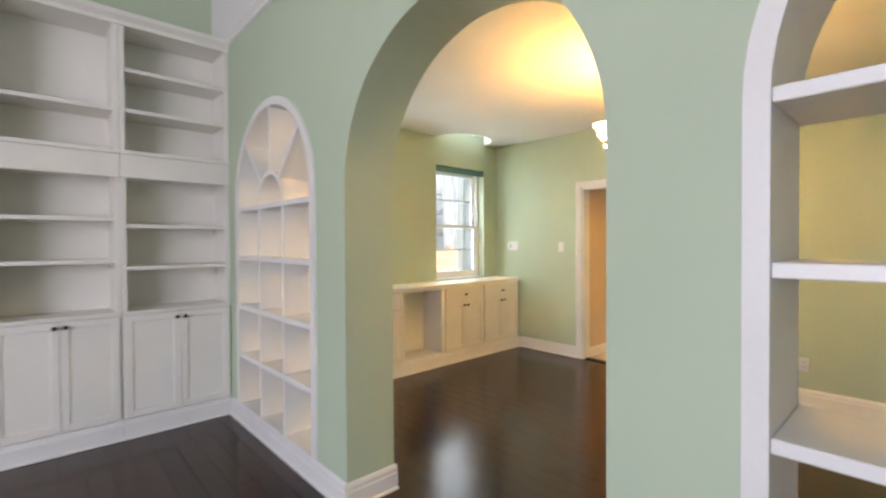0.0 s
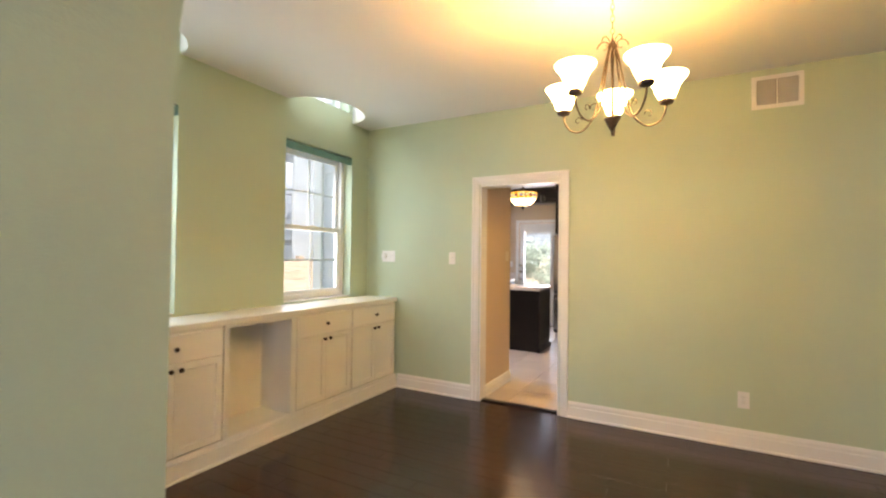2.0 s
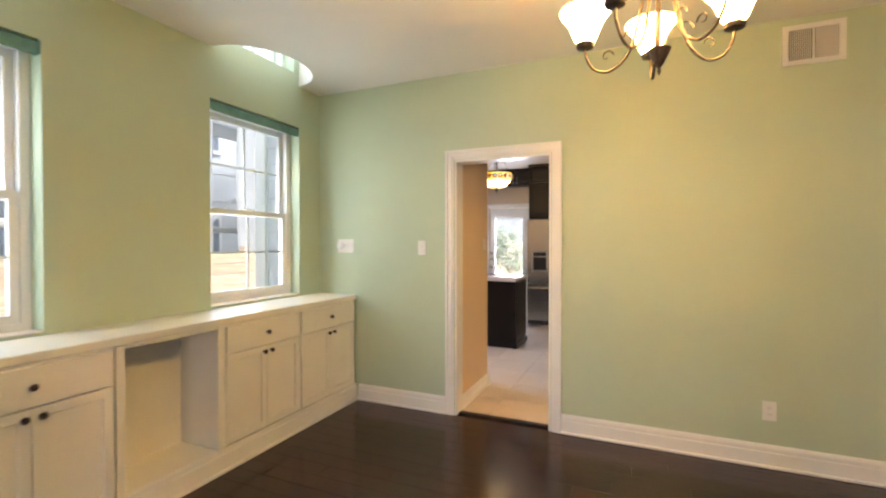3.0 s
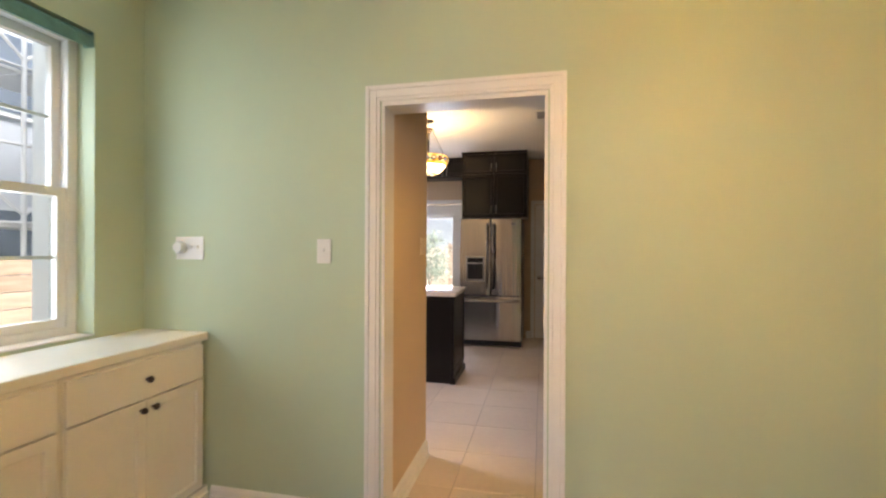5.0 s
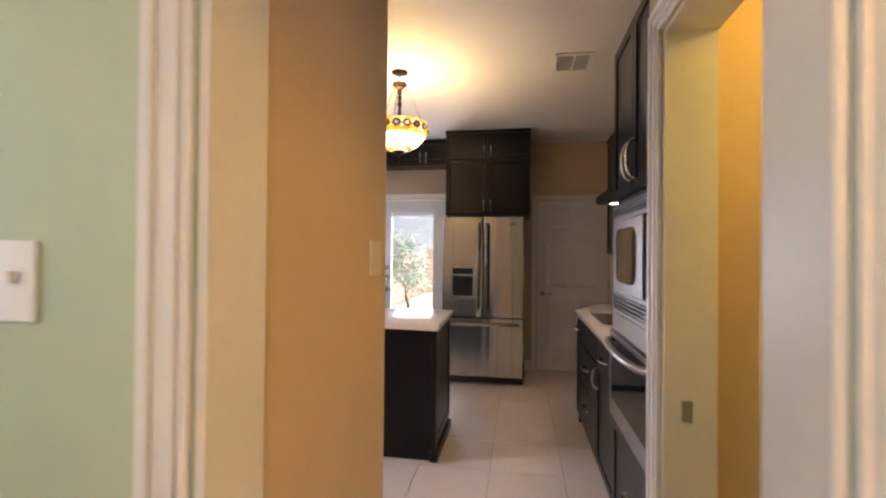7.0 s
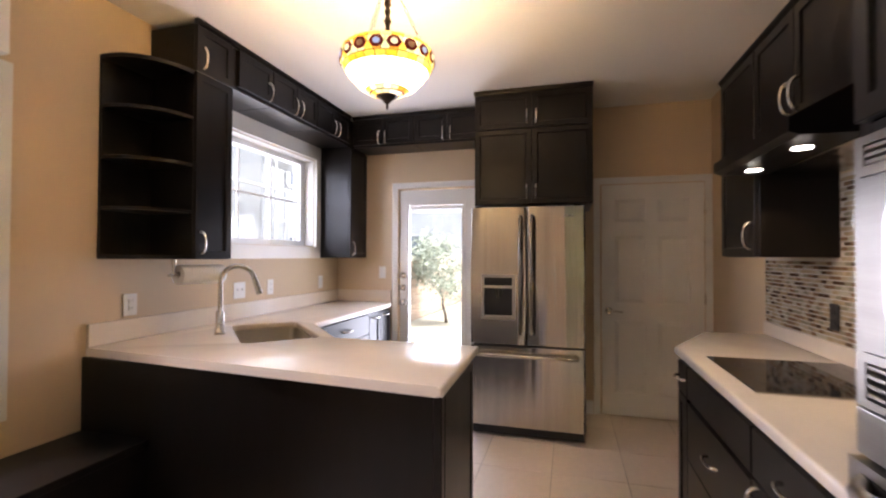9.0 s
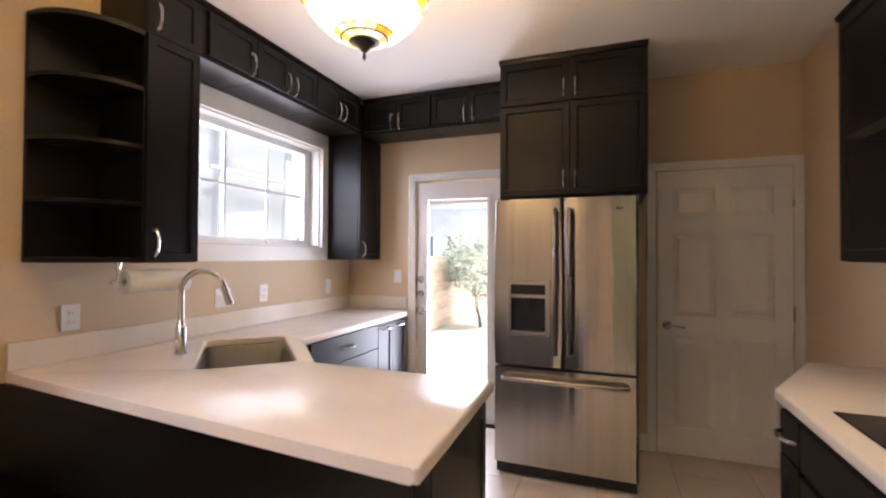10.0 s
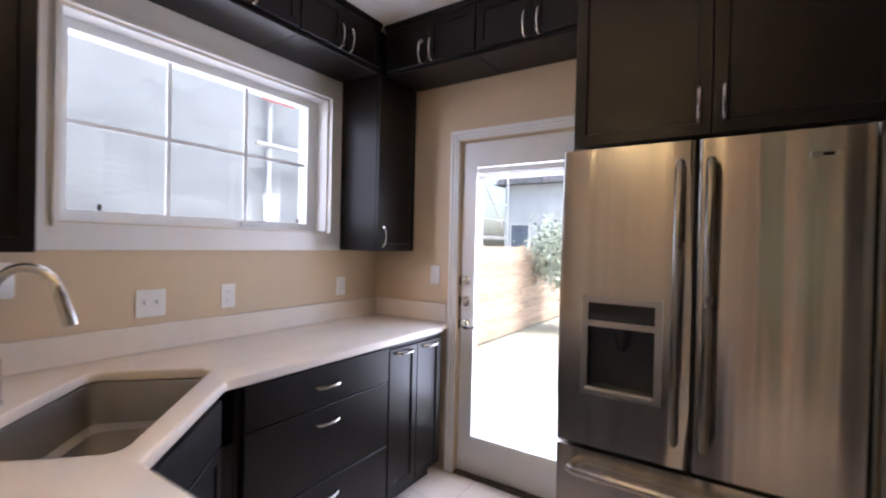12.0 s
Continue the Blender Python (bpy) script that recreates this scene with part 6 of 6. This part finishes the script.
# ---- outside ----
CONCRETE = surface("pale_concrete", (0.55, 0.53, 0.50), 0.85, var=0.08, scale=3, grain=0.08, fine=60, bump=0.1)
GRASS = surface("dry_lawn", (0.27, 0.27, 0.20), 0.9, var=0.3, scale=6, grain=0.3, fine=60, bump=0.5, tint=(0.33, 0.30, 0.25))
CEDAR = surface("new_cedar_boards", (0.58, 0.43, 0.32), 0.7, var=0.14, scale=3, grain=0.12, fine=30, bump=0.1, stretch=(1, 1, 8), per_piece=0.14)
SIDING = surface("pale_grey_lap_siding", (0.66, 0.68, 0.70), 0.6, var=0.04, grain=0.03)
STUCCO = surface("grey_house_wrap", (0.52, 0.55, 0.60), 0.8, var=0.12, scale=0.8, grain=0.06, fine=20, bump=0.1)
SHEET = surface("white_plastic_sheeting", (0.37, 0.39, 0.41), 0.45, var=0.08, scale=1.2, grain=0.06, fine=8, bump=0.35, stretch=(1, 1.2, 3.5))
tl, ms = SHEET.node_tree.nodes.new("ShaderNodeBsdfTranslucent"), SHEET.node_tree.nodes.new("ShaderNodeMixShader")
tl.inputs["Color"].default_value, ms.inputs[0].default_value = (0.46, 0.48, 0.51, 1), 0.3
SHEET.node_tree.links.new(SHEET.node_tree.nodes["Principled BSDF"].outputs[0], ms.inputs[1])
SHEET.node_tree.links.new(tl.outputs[0], ms.inputs[2])
SHEET.node_tree.links.new(ms.outputs[0], SHEET.node_tree.nodes["Material Output"].inputs["Surface"])
PIPE = surface("galvanised_scaffold_tube", (0.62, 0.63, 0.64), 0.45, metal=0.5, var=0.08)
ROOFING = surface("dark_shingles", (0.07, 0.07, 0.075), 0.9, var=0.2, grain=0.2)
BARK = surface("grey_bark", (0.12, 0.09, 0.065), 0.9, var=0.3, scale=12, grain=0.2, bump=0.3)
LEAF = surface("pale_green_leaves", (0.36, 0.41, 0.32), 0.5, var=0.25, scale=4, grain=0.1)
DARKP = surface("dark_window_pane", (0.16, 0.19, 0.24), 0.15, var=0.1)
GZ = -0.35
slab("ground", (-300, -300, GZ - 0.2), (300, 300, GZ), GRASS, "lawn around the house", "ground")
slab("pavement", (-5.05, YK + 0.16, GZ + 0.004), (-2.2, 21.0, GZ + 0.04), CONCRETE, "pale concrete garden path", "path")
slab("pavement_landing", (-4.6, YK + 0.152, GZ + 0.041), (-2.4, YK + 1.9, -0.03), CONCRETE, "concrete landing outside the garden door", "landing")


def board_fence(name, origin, turn, length, label, h=1.66, pitch=0.142):
    ob = thing(name, origin, label, "fence", turn=turn)
    n = int(h / pitch)
    bm = box(bmesh.new(), (0, 0, 0), (length / 3 - 0.004, 0.02, pitch - 0.006), 0.002)
    me = mesh_of("board", bm, CEDAR)
    for i in range(n):
        for k in range(3):
            b = new("board", me)
            b.parent = ob
            b.location = (k * length / 3, 0.0, 0.04 + i * pitch)
    bm = box(bmesh.new(), (0, 0.021, 0.0), (0.09, 0.11, h + 0.02))
    me = mesh_of("post", bm, CEDAR)
    for k in range(int(length / 1.8) + 1):
        p = new("post", me)
        p.parent = ob
        p.location = (k * 1.8, 0, 0)
    return ob


board_fence("fence", (-6.35, -1.0, GZ), 90, 13.5, "new horizontal cedar board fence beside the house")
board_fence("fence", (-6.35, 12.6, GZ), 90, 10.8, "cedar board fence along the garden", h=1.75)


def neighbour():
    """A house under construction behind the fence, wrapped and scaffolded."""
    ob = thing("neighbour_house", (-11.0, 2.0, GZ), "grey house under construction behind scaffolding", "house")
    part("wall", box(bmesh.new(), (-6.0, -6.0, 0.0), (0.0, 21.0, 6.6)), STUCCO, ob)
    for i, (y, z) in enumerate(((-3.6, 0.9), (0.2, 0.9), (3.1, 1.0), (6.6, 0.9), (-3.6, 3.9), (0.2, 3.9), (3.1, 3.9), (6.6, 3.9), (12.4, 0.9), (12.4, 3.9), (16.0, 0.9), (16.0, 3.9))):
        w = part("window", box(bmesh.new(), (0.001, y, z), (0.05, y + 1.1, z + 1.5), 0.01), SIDING, ob)
        part("pane", box(bmesh.new(), (0.051, y + 0.09, z + 0.09), (0.06, y + 1.01, z + 1.41)), DARKP, w)
    bm = bmesh.new()
    prism(bm, [(-6.3, 6.6), (21.3, 6.6), (21.3, 6.8), (7.5, 9.8), (-6.3, 6.8)], 0, -6.2, 0.3)
    part("roof", bm, ROOFING, ob)
    sc = thing("scaffold", (-9.6, -3.0, GZ), "steel tube scaffold with plank decks", "scaffold")
    for i in range(12):
        for x in (0.0, 1.0):
            bm = bmesh.new()
            tube(bm, [(x, i * 2.1, 0.0), (x, i * 2.1, 6.4)], 0.03, 8)
            part("upright", bm, PIPE, sc, smooth=True)
        if i < 11:
            for z in (2.0, 4.0, 6.0):
                bm = bmesh.new()
                for dz in (0.0, 0.5, 1.0):
                    tube(bm, [(1.0, i * 2.1, z + dz), (1.0, i * 2.1 + 2.1, z + dz)], 0.022, 6)
                tube(bm, [(1.0, i * 2.1, z - 1.9), (1.0, i * 2.1 + 2.1, z)] if i % 2 else [(1.0, i * 2.1, z), (1.0, i * 2.1 + 2.1, z - 1.9)], 0.022, 6)
                part("rail", bm, PIPE, sc, smooth=True)
                part("deck", box(bmesh.new(), (0.05, i * 2.1 + 0.02, z - 0.06), (0.95, i * 2.1 + 2.08, z - 0.02)), PIPE, sc)


neighbour()
# hanging plastic sheet, creased, seen from the sink window
bm = bmesh.new()
rows = []
for i in range(61):
    y = 7.2 + 5.2 * i / 60
    rows.append([bm.verts.new((-7.6 + 0.02 * math.sin(y * 3) + 0.09 * noise.noise(Vector((y * 0.8, z * 0.5, 2.0))) + 0.016 * noise.noise(Vector((y * 4 + z * 3, z * 0.6 - y * 0.5, 5.0))), y, -0.3 + z)) for z in [6.0 * k / 24 for k in range(25)]])
for p, q in zip(rows, rows[1:]):
    for k in range(24):
        bm.faces.new((p[k], q[k], q[k + 1], p[k + 1]))
ps = solid("plastic_sheet", bm, SHEET, "creased white plastic sheeting hung on a scaffold", "plastic sheet", "thing", smooth=True)
ps.modifiers.new("thickness", "SOLIDIFY").thickness = 0.004
sf = thing("scaffold", (-7.4, 7.0, GZ), "steel tube scaffold beside the plastic sheet", "scaffold")
for i in range(3):
    bm = bmesh.new()
    tube(bm, [(0, 3.9 + i * 1.6, 0), (0, 3.9 + i * 1.6, 6.2)], 0.028, 8)
    part("upright", bm, PIPE, sf, smooth=True)
for z in (1.9, 2.9, 3.9):
    bm = bmesh.new()
    tube(bm, [(0.03, 3.7, z), (0.03, 8.2, z)], 0.024, 8)
    part("rail", bm, PIPE, sf, smooth=True)
part("warning_tape", box(bmesh.new(), (0.055, 3.75, 3.42), (0.075, 4.2, 3.50)), surface("red_tape", (0.65, 0.06, 0.05), 0.5), sf, "red warning tape")

# outer corner of the kitchen, with lap siding and a corner board
ext = thing("outer_siding", (XK - 0.2, YD + 0.10, GZ), "pale grey lap siding on the kitchen's outer corner", "siding", kind="structure")
bm = box(bmesh.new(), (0.10, 0.0, 0.0), (0.66, 0.022, 0.172))
bmesh.ops.rotate(bm, verts=bm.verts, cent=(0, 0, 0), matrix=Matrix.Rotation(radians(-4), 3, "X"))
me = mesh_of("lap_board", bm, SIDING)
for i in range(22):
    b = new("lap_board", me)
    b.parent, b.location = ext, (0, 0, 0.02 + 0.165 * i)
part("corner_board", box(bmesh.new(), (-0.03, -0.03, 0.0), (0.10, 0.028, 3.7), 0.003), VINYL, ext)

# garden behind the door
def tree(at, h, spread, seed, label):
    rnd = random.Random(seed)
    ob = thing("tree", at, label, "tree", "garden trees")
    bm, tips = bmesh.new(), []

    def limb(p, d, length, r, depth):
        q, pts, rad = Vector(p), [Vector(p)], [r]
        for s in range(4):
            d = (d + Vector((rnd.uniform(-0.18, 0.18), rnd.uniform(-0.18, 0.18), rnd.uniform(-0.02, 0.12)))).normalized()
            q = q + d * length / 4
            pts.append(q.copy()), rad.append(r * (1 - 0.16 * (s + 1)))
        tube(bm, pts, rad, 6)
        if depth == 0:
            tips.extend(pts[1:])
            return
        for k in range(rnd.randint(3, 4)):
            a = rnd.uniform(0, 2 * math.pi)
            nd = (d * 0.7 + Vector((math.cos(a), math.sin(a), rnd.uniform(0.1, 0.6))) * spread).normalized()
            limb(pts[rnd.randint(2, 4)], nd, length * rnd.uniform(0.55, 0.75), rad[-1] * 0.7, depth - 1)
    limb((0, 0, 0), Vector((0, 0, 1)), h * 0.34, h * 0.018, 3)
    part("trunk", bm, BARK, ob, smooth=True)
    verts, faces = [], []
    for t in tips:
        for k in range(30):
            c = t + Vector((rnd.gauss(0, 0.17), rnd.gauss(0, 0.17), rnd.gauss(0, 0.17)))
            u = Vector((rnd.gauss(0, 1), rnd.gauss(0, 1), rnd.gauss(0, 0.6))).normalized()
            v = u.orthogonal().normalized()
            s, i = rnd.uniform(0.035, 0.06), len(verts)
            verts += [tuple(c - u * s), tuple(c + v * s * 0.45), tuple(c + u * s), tuple(c - v * s * 0.45)]
            faces.append((i, i + 1, i + 2, i + 3))
    me = bpy.data.meshes.new("crown")
    me.from_pydata(verts, [], faces)
    me.materials.append(LEAF)
    new("crown", me).parent = ob
    return ob


tree((-5.5, 17.0, GZ), 2.9, 1.0, 4, "small leafy garden tree beside the path")
far = thing("far_house", (-6.0, 27.0, GZ), "pale house beyond the garden", "house")
part("wall", box(bmesh.new(), (-6.0, 0.0, 0.0), (9.0, 7.0, 4.6)), SIDING, far)
bm = bmesh.new()
prism(bm, [(-0.5, 4.6), (7.5, 4.6), (3.5, 7.0)], 0, -6.4, 9.4)
part("roof", bm, ROOFING, far)
for x in (-5.7, -4.1, -0.6, 1.2, 3.6):
    wi = part("window", box(bmesh.new(), (x, -0.05, 1.6), (x + 1.0, -0.001, 2.8), 0.01), VINYL, far)
    part("pane", box(bmesh.new(), (x + 0.08, -0.06, 1.68), (x + 0.92, -0.051, 2.72)), DARKP, wi)
board_fence("fence", (-6.35, 23.5, GZ), 0, 8.4, "cedar board fence at the garden's end", h=1.95)
# ---- floor pieces ----
def plank_rows():
    rnd = random.Random(7)
    meshes = {}
    pw = 0.121
    verts, faces = [], []

    def piece(l):
        l = round(l, 1)
        if l not in meshes:
            meshes[l] = mesh_of("plank", box(bmesh.new(), (0, 0, -0.016), (l - 0.0012, pw - 0.0012, 0.0), 0.0009), PLANK)
        return meshes[l]
    near = 0
    row = 0
    y = YD + 0.029 - pw
    while y > -3.99:
        x = -4.29 - rnd.choice((0.0, 0.2, 0.4, 0.6))
        while x < 2.19:
            l = rnd.choice((0.6, 0.8, 0.9, 1.1, 1.2, 1.4))
            a, b = max(x, -4.29), min(x + l, 2.19)
            if b - a > 0.05:
                dz = rnd.uniform(-0.0004, 0.0)
                if y > 0.75 and near < 300 and abs((b - a) - l) < 1e-6 and a < 1.4:
                    ob = new("plank", piece(l))
                    ob.parent, ob.location = floor_wood, (a, y, dz)
                    near += 1
                else:
                    i = len(verts)
                    for z in (dz - 0.01, dz):
                        verts += [(a, y, z), (b - 0.0012, y, z), (b - 0.0012, y + pw - 0.0012, z), (a, y + pw - 0.0012, z)]
                    faces.append((i + 4, i + 5, i + 6, i + 7))
                    faces.extend((i + k, i + (k + 1) % 4, i + 4 + (k + 1) % 4, i + 4 + k) for k in range(4))
            x += l
        y, row = y - pw, row + 1
    me = bpy.data.meshes.new("planks")
    me.from_pydata(verts, [], faces)
    me.materials.append(PLANK)
    ob = tagged(new("planks", me), "dark hardwood floor planks", kind="stuff")
    ob.parent = floor_wood


def tile_rows():
    s = 0.4545
    verts_made = {}

    def piece(a, b):
        key = (round(a, 3), round(b, 3))
        if key not in verts_made:
            verts_made[key] = mesh_of("tile", box(bmesh.new(), (0, 0, -0.012), (a - 0.004, b - 0.004, 0.0), 0.0016), TILE)
        return verts_made[key]
    x0, y0 = -2.55 - 5 * s, 8.685 - 9 * s
    for i in range(9):
        for j in range(13):
            a, b = x0 + i * s, x0 + (i + 1) * s
            c, d = y0 + j * s, y0 + (j + 1) * s
            a, b, c, d = max(a, XK), min(b, XR), max(c, YD + 0.09), min(d, YK)
            if b - a < 0.02 or d - c < 0.02:
                continue
            ob = new("tile", piece(b - a, d - c))
            ob.parent, ob.location = floor_tile, (a + 0.002, c + 0.002, 0.0)


plank_rows()
tile_rows()
